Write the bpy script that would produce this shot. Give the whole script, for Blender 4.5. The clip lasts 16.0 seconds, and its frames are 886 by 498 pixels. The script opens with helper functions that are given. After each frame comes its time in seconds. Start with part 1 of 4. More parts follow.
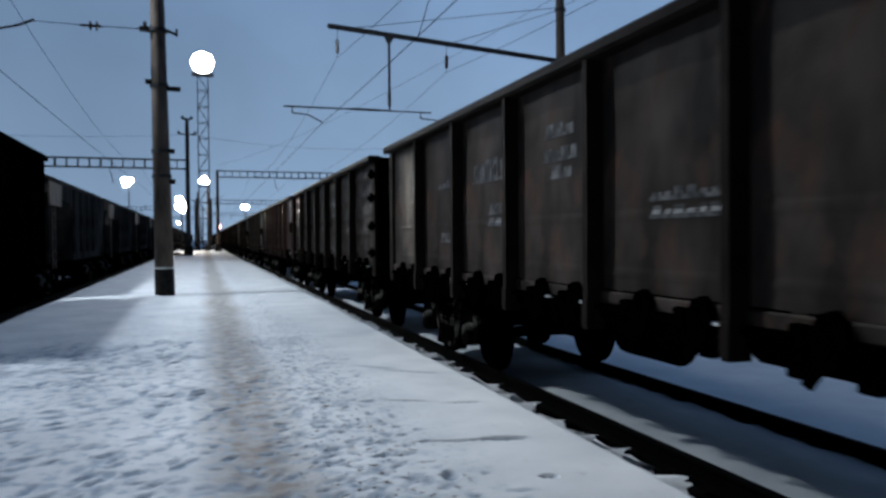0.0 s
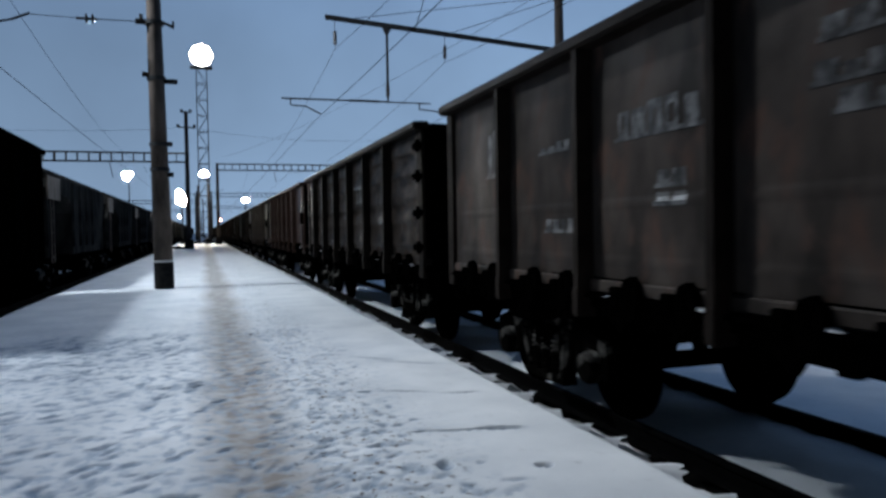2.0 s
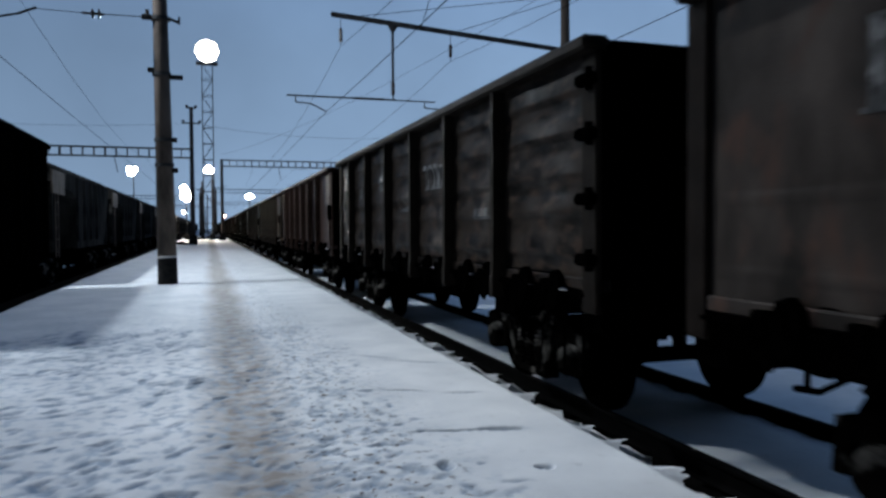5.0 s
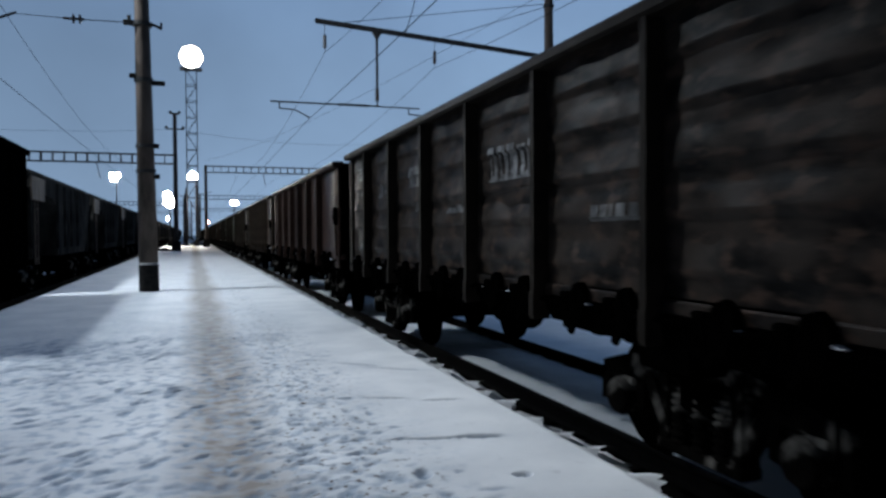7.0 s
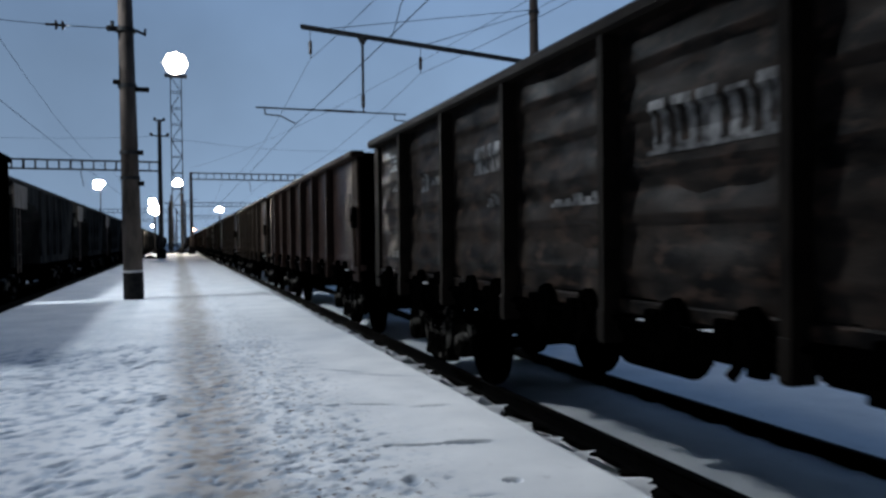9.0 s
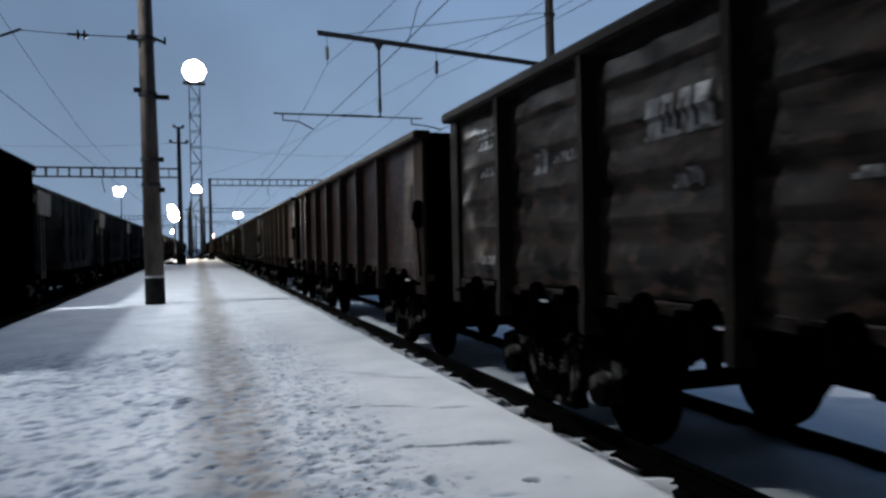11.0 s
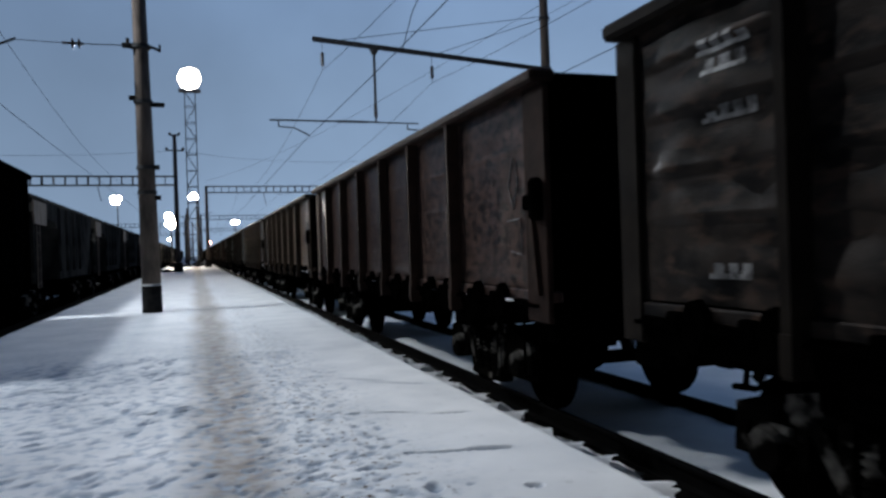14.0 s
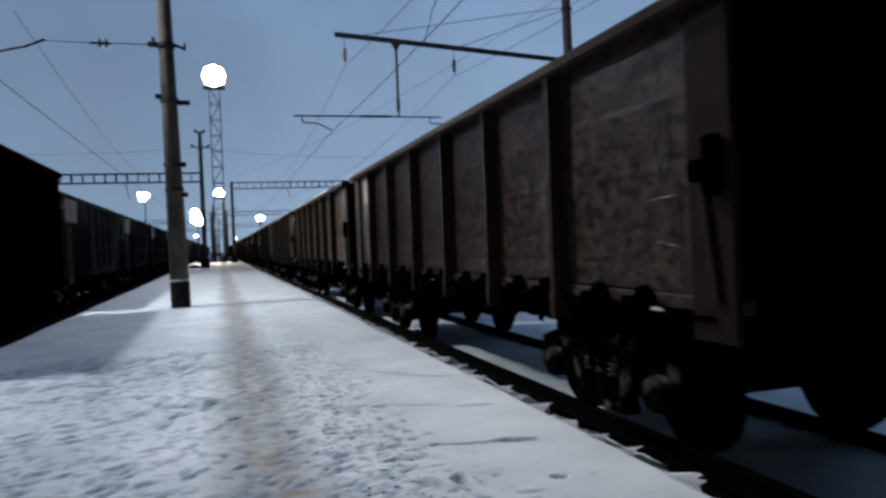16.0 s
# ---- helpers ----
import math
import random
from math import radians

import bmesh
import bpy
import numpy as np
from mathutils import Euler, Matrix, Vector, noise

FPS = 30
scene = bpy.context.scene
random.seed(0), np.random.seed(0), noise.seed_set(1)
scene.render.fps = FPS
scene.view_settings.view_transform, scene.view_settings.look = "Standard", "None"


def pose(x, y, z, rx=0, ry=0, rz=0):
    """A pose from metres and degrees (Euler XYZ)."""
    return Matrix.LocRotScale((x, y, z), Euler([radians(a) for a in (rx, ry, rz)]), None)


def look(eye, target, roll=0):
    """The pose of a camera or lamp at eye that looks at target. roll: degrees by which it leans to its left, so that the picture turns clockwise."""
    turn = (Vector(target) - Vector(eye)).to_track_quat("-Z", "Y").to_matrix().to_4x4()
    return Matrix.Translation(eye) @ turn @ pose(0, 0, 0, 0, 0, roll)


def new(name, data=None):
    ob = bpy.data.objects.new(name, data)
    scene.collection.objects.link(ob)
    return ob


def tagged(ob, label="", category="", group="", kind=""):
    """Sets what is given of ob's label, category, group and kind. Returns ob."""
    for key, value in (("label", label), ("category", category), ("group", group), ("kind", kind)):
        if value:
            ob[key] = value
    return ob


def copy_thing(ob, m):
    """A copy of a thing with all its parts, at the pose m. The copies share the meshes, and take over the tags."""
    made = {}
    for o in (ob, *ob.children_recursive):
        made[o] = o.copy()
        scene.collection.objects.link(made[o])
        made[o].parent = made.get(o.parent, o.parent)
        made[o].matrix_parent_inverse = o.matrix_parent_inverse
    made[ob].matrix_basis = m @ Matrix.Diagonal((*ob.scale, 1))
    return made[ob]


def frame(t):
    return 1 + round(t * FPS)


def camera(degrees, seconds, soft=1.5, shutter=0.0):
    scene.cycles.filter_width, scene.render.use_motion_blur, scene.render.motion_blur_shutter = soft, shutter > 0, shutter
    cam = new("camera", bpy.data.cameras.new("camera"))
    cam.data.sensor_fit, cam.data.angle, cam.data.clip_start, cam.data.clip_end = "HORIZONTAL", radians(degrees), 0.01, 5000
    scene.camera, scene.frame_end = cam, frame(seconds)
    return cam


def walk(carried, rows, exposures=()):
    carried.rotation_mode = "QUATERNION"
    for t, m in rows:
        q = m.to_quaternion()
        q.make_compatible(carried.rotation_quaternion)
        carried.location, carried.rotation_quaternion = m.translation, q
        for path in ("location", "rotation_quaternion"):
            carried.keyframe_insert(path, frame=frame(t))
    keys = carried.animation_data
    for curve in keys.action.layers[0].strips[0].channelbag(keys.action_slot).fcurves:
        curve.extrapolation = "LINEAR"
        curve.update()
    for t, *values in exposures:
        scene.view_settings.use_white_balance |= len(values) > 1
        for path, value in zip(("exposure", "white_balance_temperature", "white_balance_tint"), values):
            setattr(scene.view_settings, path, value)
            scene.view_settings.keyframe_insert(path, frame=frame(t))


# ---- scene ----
# ---- camera ----
cam = camera(62.5, 16.0, soft=2.7, shutter=1.0)


def aim(x, y, z, yaw, pitch, roll):
    return pose(x, y, z, 90 + pitch, 0, yaw) @ pose(0, 0, 0, 0, 0, roll)


walk(cam, [(r[0], aim(*r[1:])) for r in (
    (0, -0.081, -0.010, 1.568, -18.16, -0.92, -0.49),
    (0.5, -0.055, 0.016, 1.569, -19.21, -1.53, -0.11),
    (1, -0.026, 0.025, 1.566, -19.96, -1.15, -0.60),
    (1.5, -0.020, -0.001, 1.567, -19.15, -0.40, -0.75),
    (2, -0.026, -0.006, 1.554, -18.07, -1.59, -0.95),
    (2.5, -0.026, -0.019, 1.567, -18.20, -1.94, -0.89),
    (3, -0.033, -0.019, 1.565, -18.03, -1.71, -1.06),
    (3.5, -0.025, -0.002, 1.557, -18.06, -2.07, -0.93),
    (6, -0.018, 0.004, 1.570, -17.66, -1.20, -0.08),
    (6.5, -0.012, -0.008, 1.571, -18.15, -1.05, -0.46),
    (7, 0.036, -0.005, 1.571, -18.92, -1.23, -0.34),
    (7.5, 0.076, 0.006, 1.569, -18.84, -1.01, 0.29),
    (8, 0.035, -0.024, 1.567, -19.25, -1.29, -0.38),
    (8.5, 0.035, -0.002, 1.556, -19.17, -1.57, -0.51),
    (9, 0.040, 0.026, 1.562, -19.95, -0.78, -0.69),
    (11.5, 0.008, -0.012, 1.549, -18.31, -0.45, -1.09),
    (12, 0.005, -0.002, 1.548, -18.19, -0.53, -0.94),
    (12.5, 0.007, 0.013, 1.540, -18.28, -0.57, -1.46),
    (13, 0.021, 0.021, 1.561, -20.10, -0.54, -2.01),
    (13.5, 0.013, 0.048, 1.547, -17.93, -0.18, -1.73),
    (14, 0.017, 0.018, 1.550, -18.82, -0.11, -1.84),
    (14.5, 0.007, -0.002, 1.554, -18.50, -0.55, -2.14),
    (15, 0.003, -0.021, 1.554, -17.61, -1.26, -2.55),
    (15.5, 0.016, -0.021, 1.565, -18.23, -1.05, -2.50),
    (16, 0.005, -0.022, 1.552, -16.94, -0.55, -2.37),
)], exposures=[(0, 0.0, 6500, 10), (7, 0.0, 6500, 10), (11.5, 0.0, 6800, 12.5), (16, 0.0, 6800, 12.5)])

# ---- plan: x across the platform, y along the tracks, z up from the platform's snow ----
EDGE_R, EDGE_L = 2.80, -3.88            # platform edges
RAIL_Z = -0.21                          # rail top
AXIS_R, AXIS_R2, AXIS_L = 4.42, 9.72, -5.55
GAUGE = 1.52
GAP = 1.17                              # between wagon bodies
FAR = 420.0


def train_at(t):
    """Near end of the rust-brown wagon on the right-hand track, slowing down."""
    return 26.66 - 1.6354 * t - 0.00301 * t * t + 0.000965 * t ** 3


# ---- sky ----
world = bpy.data.worlds.new("dusk_sky")
scene.world = world
world.use_nodes = True
wn, wl = world.node_tree.nodes, world.node_tree.links
wn.clear()
out = wn.new("ShaderNodeOutputWorld")
back = wn.new("ShaderNodeBackground")
wl.new(back.outputs[0], out.inputs[0])
coord = wn.new("ShaderNodeTexCoord")
sep = wn.new("ShaderNodeSeparateXYZ")
wl.new(coord.outputs["Generated"], sep.inputs[0])
ramp = wn.new("ShaderNodeValToRGB")
els = ramp.color_ramp.elements
els[0].position, els[0].color = 0.0, (0.28, 0.415, 0.61, 1)
els[1].position, els[1].color = 0.75, (0.165, 0.32, 0.64, 1)
mid = els.new(0.22)
mid.color = (0.21, 0.325, 0.50, 1)
wl.new(sep.outputs[2], ramp.inputs[0])
sky = wn.new("ShaderNodeTexSky")
sky.sky_type, sky.sun_disc = "NISHITA", False
sky.sun_elevation, sky.sun_rotation, sky.ozone_density = radians(2.0), radians(95.0), 6.0
mixs = wn.new("ShaderNodeMix")
mixs.data_type, mixs.blend_type = "RGBA", "MIX"
mixs.inputs[0].default_value = 0.01
wl.new(ramp.outputs[0], mixs.inputs[6])
wl.new(sky.outputs[0], mixs.inputs[7])
# the sky is lighter towards the side of the sunset
glow = wn.new("ShaderNodeMapRange")
glow.inputs[1].default_value, glow.inputs[2].default_value = -0.25, 1.0
glow.inputs[3].default_value, glow.inputs[4].default_value = 0.14, 1.10
toward = wn.new("ShaderNodeVectorMath")
toward.operation = "DOT_PRODUCT"
toward.inputs[1].default_value = (0.68, 0.73, 0.0)
wl.new(coord.outputs["Generated"], toward.inputs[0])
wl.new(toward.outputs["Value"], glow.inputs[0])
cloud = wn.new("ShaderNodeTexNoise")
cloud.inputs["Scale"].default_value, cloud.inputs["Detail"].default_value = 3.0, 5.0
wl.new(coord.outputs["Generated"], cloud.inputs["Vector"])
cr = wn.new("ShaderNodeMapRange")
cr.inputs[1].default_value, cr.inputs[2].default_value = 0.3, 0.7
cr.inputs[3].default_value, cr.inputs[4].default_value = 0.86, 1.12
wl.new(cloud.outputs["Fac"], cr.inputs[0])
mul = wn.new("ShaderNodeMath")
mul.operation = "MULTIPLY"
wl.new(glow.outputs[0], mul.inputs[0])
wl.new(cr.outputs[0], mul.inputs[1])
# and falls off into night on the far side
night = wn.new("ShaderNodeMapRange")
night.interpolation_type = "SMOOTHSTEP"
night.inputs[1].default_value, night.inputs[2].default_value = -0.35, 0.55
night.inputs[3].default_value, night.inputs[4].default_value = 0.35, 1.0
wl.new(toward.outputs["Value"], night.inputs[0])
dim = wn.new("ShaderNodeMath")
dim.operation = "MULTIPLY"
wl.new(mul.outputs[0], dim.inputs[0])
wl.new(night.outputs[0], dim.inputs[1])
wl.new(mixs.outputs[2], back.inputs[0])
wl.new(dim.outputs[0], back.inputs[1])


def spot(name, eye, target, watts, colour, angle, blend, size):
    d = bpy.data.lights.new(name, "SPOT")
    d.energy, d.color, d.spot_size, d.spot_blend, d.shadow_soft_size = watts, colour, radians(angle), blend, size
    ob = new(name, d)
    ob.matrix_world = look(eye, target)
    return ob


FLOOD = Vector((-10.4, 22.0, 13.5))       # floodlight head just beyond the standing train
FILL_TOP = Vector((-10.4, 22.0, 28.0))   # added fill lamp high on the same mast, to brighten the near snow
TOWER = Vector((0.15, 110.0, 26.4))      # floodlights of the lattice tower
spot("flood_beam", FLOOD + Vector((0.5, -0.5, -0.3)), (3.0, 24.0, 1.0), 8800, (0.79, 0.90, 1.0), 117, 0.25, 0.45)
spot("added_fill_beam", FILL_TOP + Vector((0.5, -0.5, -0.3)), (4.6, 1.5, 0.0), 17000, (0.88, 0.94, 1.0), 34, 1.0, 0.8)
spot("tower_beam", TOWER + Vector((0, -1.6, -0.6)), (1.0, -40.0, 0.0), 120000, (0.80, 0.90, 1.0), 40, 1.0, 4.0)


# ---- materials ----
def material(name, dark, light, rough=0.7, scale=6.0, bump=0.2, metal=0.0, fine=60.0, stretch=(1, 1, 1), spots=None, spot_at=(0.62, 0.72), rand=0.15, spec=0.12, sharp=0.14):
    """Two scales of noise between two colours, fine relief, optional third colour in patches."""
    m = bpy.data.materials.new(name)
    m.use_nodes = True
    n, l = m.node_tree.nodes, m.node_tree.links
    b = n["Principled BSDF"]
    b.inputs["Metallic"].default_value = metal
    b.inputs["Specular IOR Level"].default_value = spec
    tc = n.new("ShaderNodeTexCoord")
    mp = n.new("ShaderNodeMapping")
    mp.inputs["Scale"].default_value = stretch
    l.new(tc.outputs["Object"], mp.inputs[0])
    big, small = n.new("ShaderNodeTexNoise"), n.new("ShaderNodeTexNoise")
    big.inputs["Scale"].default_value, big.inputs["Detail"].default_value = scale, 6.0
    small.inputs["Scale"].default_value, small.inputs["Detail"].default_value = fine, 4.0
    for x in (big, small):
        l.new(mp.outputs[0], x.inputs["Vector"])
    mr = n.new("ShaderNodeMapRange")
    mr.inputs[1].default_value, mr.inputs[2].default_value = 0.5 - sharp, 0.5 + sharp
    l.new(big.outputs["Fac"], mr.inputs[0])
    mix = n.new("ShaderNodeMix")
    mix.data_type = "RGBA"
    mix.inputs[6].default_value, mix.inputs[7].default_value = (*dark, 1), (*light, 1)
    l.new(mr.outputs[0], mix.inputs[0])
    col = mix.outputs[2]
    if spots:
        third = n.new("ShaderNodeTexNoise")
        third.inputs["Scale"].default_value, third.inputs["Detail"].default_value = scale * 1.7, 8.0
        off = n.new("ShaderNodeMapping")
        off.inputs["Location"].default_value = (7.3, 2.1, 4.4)
        l.new(mp.outputs[0], off.inputs[0])
        l.new(off.outputs[0], third.inputs["Vector"])
        edge = n.new("ShaderNodeMapRange")
        edge.inputs[1].default_value, edge.inputs[2].default_value = spot_at
        l.new(third.outputs["Fac"], edge.inputs[0])
        m2 = n.new("ShaderNodeMix")
        m2.data_type = "RGBA"
        l.new(edge.outputs[0], m2.inputs[0])
        l.new(col, m2.inputs[6])
        m2.inputs[7].default_value = (*spots, 1)
        col = m2.outputs[2]
    if rand:
        info = n.new("ShaderNodeObjectInfo")
        rr = n.new("ShaderNodeMapRange")
        rr.inputs[3].default_value, rr.inputs[4].default_value = 1 - rand, 1 + rand
        l.new(info.outputs["Random"], rr.inputs[0])
        hs = n.new("ShaderNodeHueSaturation")
        l.new(rr.outputs[0], hs.inputs["Value"])
        l.new(col, hs.inputs["Color"])
        col = hs.outputs[0]
    l.new(col, b.inputs["Base Color"])
    ro = n.new("ShaderNodeMapRange")
    ro.inputs[3].default_value, ro.inputs[4].default_value = max(rough - 0.12, 0.05), min(rough + 0.12, 1)
    l.new(small.outputs["Fac"], ro.inputs[0])
    l.new(ro.outputs[0], b.inputs["Roughness"])
    if bump:
        bp = n.new("ShaderNodeBump")
        bp.inputs["Strength"].default_value, bp.inputs["Distance"].default_value = bump, 0.02
        add = n.new("ShaderNodeMath")
        l.new(big.outputs["Fac"], add.inputs[0])
        l.new(small.outputs["Fac"], add.inputs[1])
        l.new(add.outputs[0], bp.inputs["Height"])
        l.new(bp.outputs[0], b.inputs["Normal"])
    return m


def glowing(name, colour, strength):
    m = bpy.data.materials.new(name)
    m.use_nodes = True
    b = m.node_tree.nodes["Principled BSDF"]
    b.inputs["Base Color"].default_value = (*colour, 1)
    b.inputs["Emission Color"].default_value = (*colour, 1)
    b.inputs["Emission Strength"].default_value = strength
    return m


def snow_material(name, path=True):
    """Snow, with a brown trodden path along the platform."""
    m = bpy.data.materials.new(name)
    m.use_nodes = True
    n, l = m.node_tree.nodes, m.node_tree.links
    b = n["Principled BSDF"]
    b.inputs["Roughness"].default_value = 0.75
    b.inputs["Specular IOR Level"].default_value = 0.12
    tc = n.new("ShaderNodeTexCoord")

    def noise_of(scale, detail=5.0):
        t = n.new("ShaderNodeTexNoise")
        t.inputs["Scale"].default_value, t.inputs["Detail"].default_value = scale, detail
        l.new(tc.outputs["Object"], t.inputs["Vector"])
        return t.outputs["Fac"]

    def ranged(v, a, c, lo=0.0, hi=1.0):
        r = n.new("ShaderNodeMapRange")
        r.inputs[1].default_value, r.inputs[2].default_value, r.inputs[3].default_value, r.inputs[4].default_value = a, c, lo, hi
        l.new(v, r.inputs[0])
        return r.outputs[0]

    def math_of(op, a, c):
        r = n.new("ShaderNodeMath")
        r.operation = op
        for i, v in enumerate((a, c)):
            if isinstance(v, (int, float)):
                r.inputs[i].default_value = v
            else:
                l.new(v, r.inputs[i])
        return r.outputs[0]

    def mixed(f, a, c):
        r = n.new("ShaderNodeMix")
        r.data_type = "RGBA"
        l.new(f, r.inputs[0])
        for i, v in ((6, a), (7, c)):
            if isinstance(v, tuple):
                r.inputs[i].default_value = (*v, 1)
            else:
                l.new(v, r.inputs[i])
        return r.outputs[2]

    col = mixed(ranged(noise_of(1.1), 0.35, 0.65), (0.70, 0.72, 0.74), (0.84, 0.85, 0.86))
    col = mixed(ranged(noise_of(9.0, 8.0), 0.62, 0.78, 0.0, 0.35), col, (0.42, 0.42, 0.42))
    if path:
        sp = n.new("ShaderNodeSeparateXYZ")
        l.new(tc.outputs["Object"], sp.inputs[0])
        wander = math_of("MULTIPLY", math_of("SUBTRACT", noise_of(0.25, 2.0), 0.5), 0.5)
        off = math_of("ABSOLUTE", math_of("SUBTRACT", math_of("ADD", sp.outputs[0], wander), 0.30), 0.0)
        near = ranged(off, 0.14, 0.50, 1.0, 0.0)
        worn = math_of("MULTIPLY", near, ranged(noise_of(5.0, 9.0), 0.25, 0.62, 0.45, 1.0))
        col = mixed(worn, col, (0.29, 0.255, 0.225))
        # icier trampled snow in the prints; its blue also paints their shade
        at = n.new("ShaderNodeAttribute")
        at.attribute_name = "packed_shade"
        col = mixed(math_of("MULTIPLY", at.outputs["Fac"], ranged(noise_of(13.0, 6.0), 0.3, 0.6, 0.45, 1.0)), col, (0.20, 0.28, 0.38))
        # bluish mottling over the trodden strips
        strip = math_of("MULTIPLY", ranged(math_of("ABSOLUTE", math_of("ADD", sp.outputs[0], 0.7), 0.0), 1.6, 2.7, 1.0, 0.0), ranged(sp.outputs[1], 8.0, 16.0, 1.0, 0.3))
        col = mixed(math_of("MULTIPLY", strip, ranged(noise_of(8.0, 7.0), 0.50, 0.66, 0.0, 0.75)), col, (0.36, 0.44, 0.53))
        # crumbs of dirt on the trodden strip beside the path
        side = ranged(math_of("ABSOLUTE", math_of("SUBTRACT", sp.outputs[0], 0.95), 0.0), 0.2, 0.8, 1.0, 0.0)
        crumbs = math_of("MULTIPLY", side, ranged(noise_of(16.0, 6.0), 0.59, 0.67))
        col = mixed(crumbs, col, (0.13, 0.10, 0.08))
    l.new(col, b.inputs["Base Color"])
    bp = n.new("ShaderNodeBump")
    bp.inputs["Strength"].default_value, bp.inputs["Distance"].default_value = 0.35, 0.02
    l.new(math_of("ADD", noise_of(35.0, 6.0), noise_of(140.0, 3.0)), bp.inputs["Height"])
    l.new(bp.outputs[0], b.inputs["Normal"])
    return m


SNOW = snow_material("trodden_snow")
SNOW_PLAIN = snow_material("clean_snow", path=False)
CONCRETE = material("weathered_concrete", (0.05700, 0.04655, 0.03990), (0.12825, 0.10260, 0.08740), 0.9, 3.0, 0.5, fine=45, stretch=(1, 1, 0.35), spots=(0.06175, 0.04940, 0.04275))
BLACKPAINT = material("black_base_paint", (0.010, 0.010, 0.011), (0.022, 0.021, 0.02), 0.75, 9.0, 0.3, spec=0.03)
WHITEPAINT = material("white_paint_ring", (0.45, 0.45, 0.44), (0.7, 0.7, 0.68), 0.7, 20.0, 0.2)
STEEL = material("dull_grey_steel", (0.022, 0.023, 0.025), (0.05, 0.05, 0.05), 0.7, 6.0, 0.2)
WIRE = material("dark_overhead_wire", (0.006, 0.006, 0.006), (0.012, 0.011, 0.010), 0.8, 6.0, 0.0, spec=0.0)
INSUL = material("brown_porcelain", (0.018, 0.012, 0.010), (0.04, 0.025, 0.018), 0.3, 12.0, 0.0)
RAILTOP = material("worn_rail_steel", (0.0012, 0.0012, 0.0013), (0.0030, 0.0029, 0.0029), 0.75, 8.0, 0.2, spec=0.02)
# stone taken down to near black, so it holds the trackside shade as well
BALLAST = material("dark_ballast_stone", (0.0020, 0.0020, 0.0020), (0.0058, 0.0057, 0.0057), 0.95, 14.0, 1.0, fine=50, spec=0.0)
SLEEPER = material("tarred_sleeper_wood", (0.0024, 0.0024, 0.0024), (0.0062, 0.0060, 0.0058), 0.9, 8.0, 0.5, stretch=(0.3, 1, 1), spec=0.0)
# near black: shade under the wagons and on their ends is in this colour
UNDER = material("shaded_black_iron", (0.00034, 0.00034, 0.00034), (0.00096, 0.00086, 0.00082), 0.9, 7.0, 0.5, spec=0.0)
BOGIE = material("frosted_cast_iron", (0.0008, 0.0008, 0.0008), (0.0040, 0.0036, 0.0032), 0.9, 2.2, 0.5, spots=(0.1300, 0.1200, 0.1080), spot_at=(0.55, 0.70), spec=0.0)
FRAME_A = material("wagon_frame_grey_brown", (0.00928, 0.00656, 0.00512), (0.01800, 0.01272, 0.00984), 0.6, 4.0, 0.12, spec=0.03)
PANEL_A = material("wagon_panel_brown", (0.02341, 0.01947, 0.01663), (0.07638, 0.06160, 0.05236), 0.42, 1.9, 0.14, spots=(0.07885, 0.04805, 0.03696), spot_at=(0.54, 0.68), stretch=(1, 1, 0.6), spec=0.05)
FRAME_B = material("wagon_frame_graphite", (0.00756, 0.00574, 0.00462), (0.01484, 0.01148, 0.00868), 0.6, 4.0, 0.12, spec=0.03)
PANEL_B = material("wagon_panel_graphite", (0.00506, 0.00423, 0.00371), (0.02785, 0.02160, 0.01755), 0.40, 3.4, 0.16, spots=(0.04894, 0.03206, 0.02363), spot_at=(0.52, 0.66), stretch=(1, 0.7, 1.6), spec=0.05, sharp=0.10)
FRAME_C = material("wagon_frame_rust", (0.0150, 0.0088, 0.0070), (0.0300, 0.0175, 0.0135), 0.6, 4.0, 0.15, spec=0.03)
PANEL_C = material("wagon_panel_rust", (0.0240, 0.0145, 0.0120), (0.0640, 0.0385, 0.0305), 0.34, 5.0, 0.20, spots=(0.0080, 0.0062, 0.0058), spot_at=(0.49, 0.61), stretch=(1, 0.8, 1.3), spec=0.12, sharp=0.16)
FRAME_D = material("wagon_frame_ochre", (0.01260, 0.00877, 0.00630), (0.02520, 0.01800, 0.01260), 0.6, 4.0, 0.15, spec=0.05)
PANEL_D = material("wagon_panel_ochre", (0.0480, 0.0320, 0.0225), (0.1150, 0.0760, 0.0520), 0.34, 3.0, 0.32, spots=(0.0300, 0.0200, 0.0150), spec=0.35)
MARK = material("worn_white_lettering", (0.0448, 0.0431, 0.0412), (0.1881, 0.1837, 0.1792), 0.4, 6.0, 0.1, spots=(0.0224, 0.0196, 0.0179), spot_at=(0.46, 0.60), spec=0.4)
HOPPER = material("hopper_cement_grey", (0.01120, 0.01092, 0.01050), (0.03640, 0.03500, 0.03290), 0.8, 1.8, 0.2, stretch=(1, 1, 0.5), spots=(0.04760, 0.04480, 0.04060), spec=0.0)
LAMP_MAIN = glowing("floodlight_glass", (1.0, 0.93, 0.80), 30.0)
LAMP_YARD = glowing("yard_lamp_glass", (1.0, 0.92, 0.80), 450.0)
LAMP_RED = glowing("red_signal_glass", (1.0, 0.38, 0.28), 30.0)


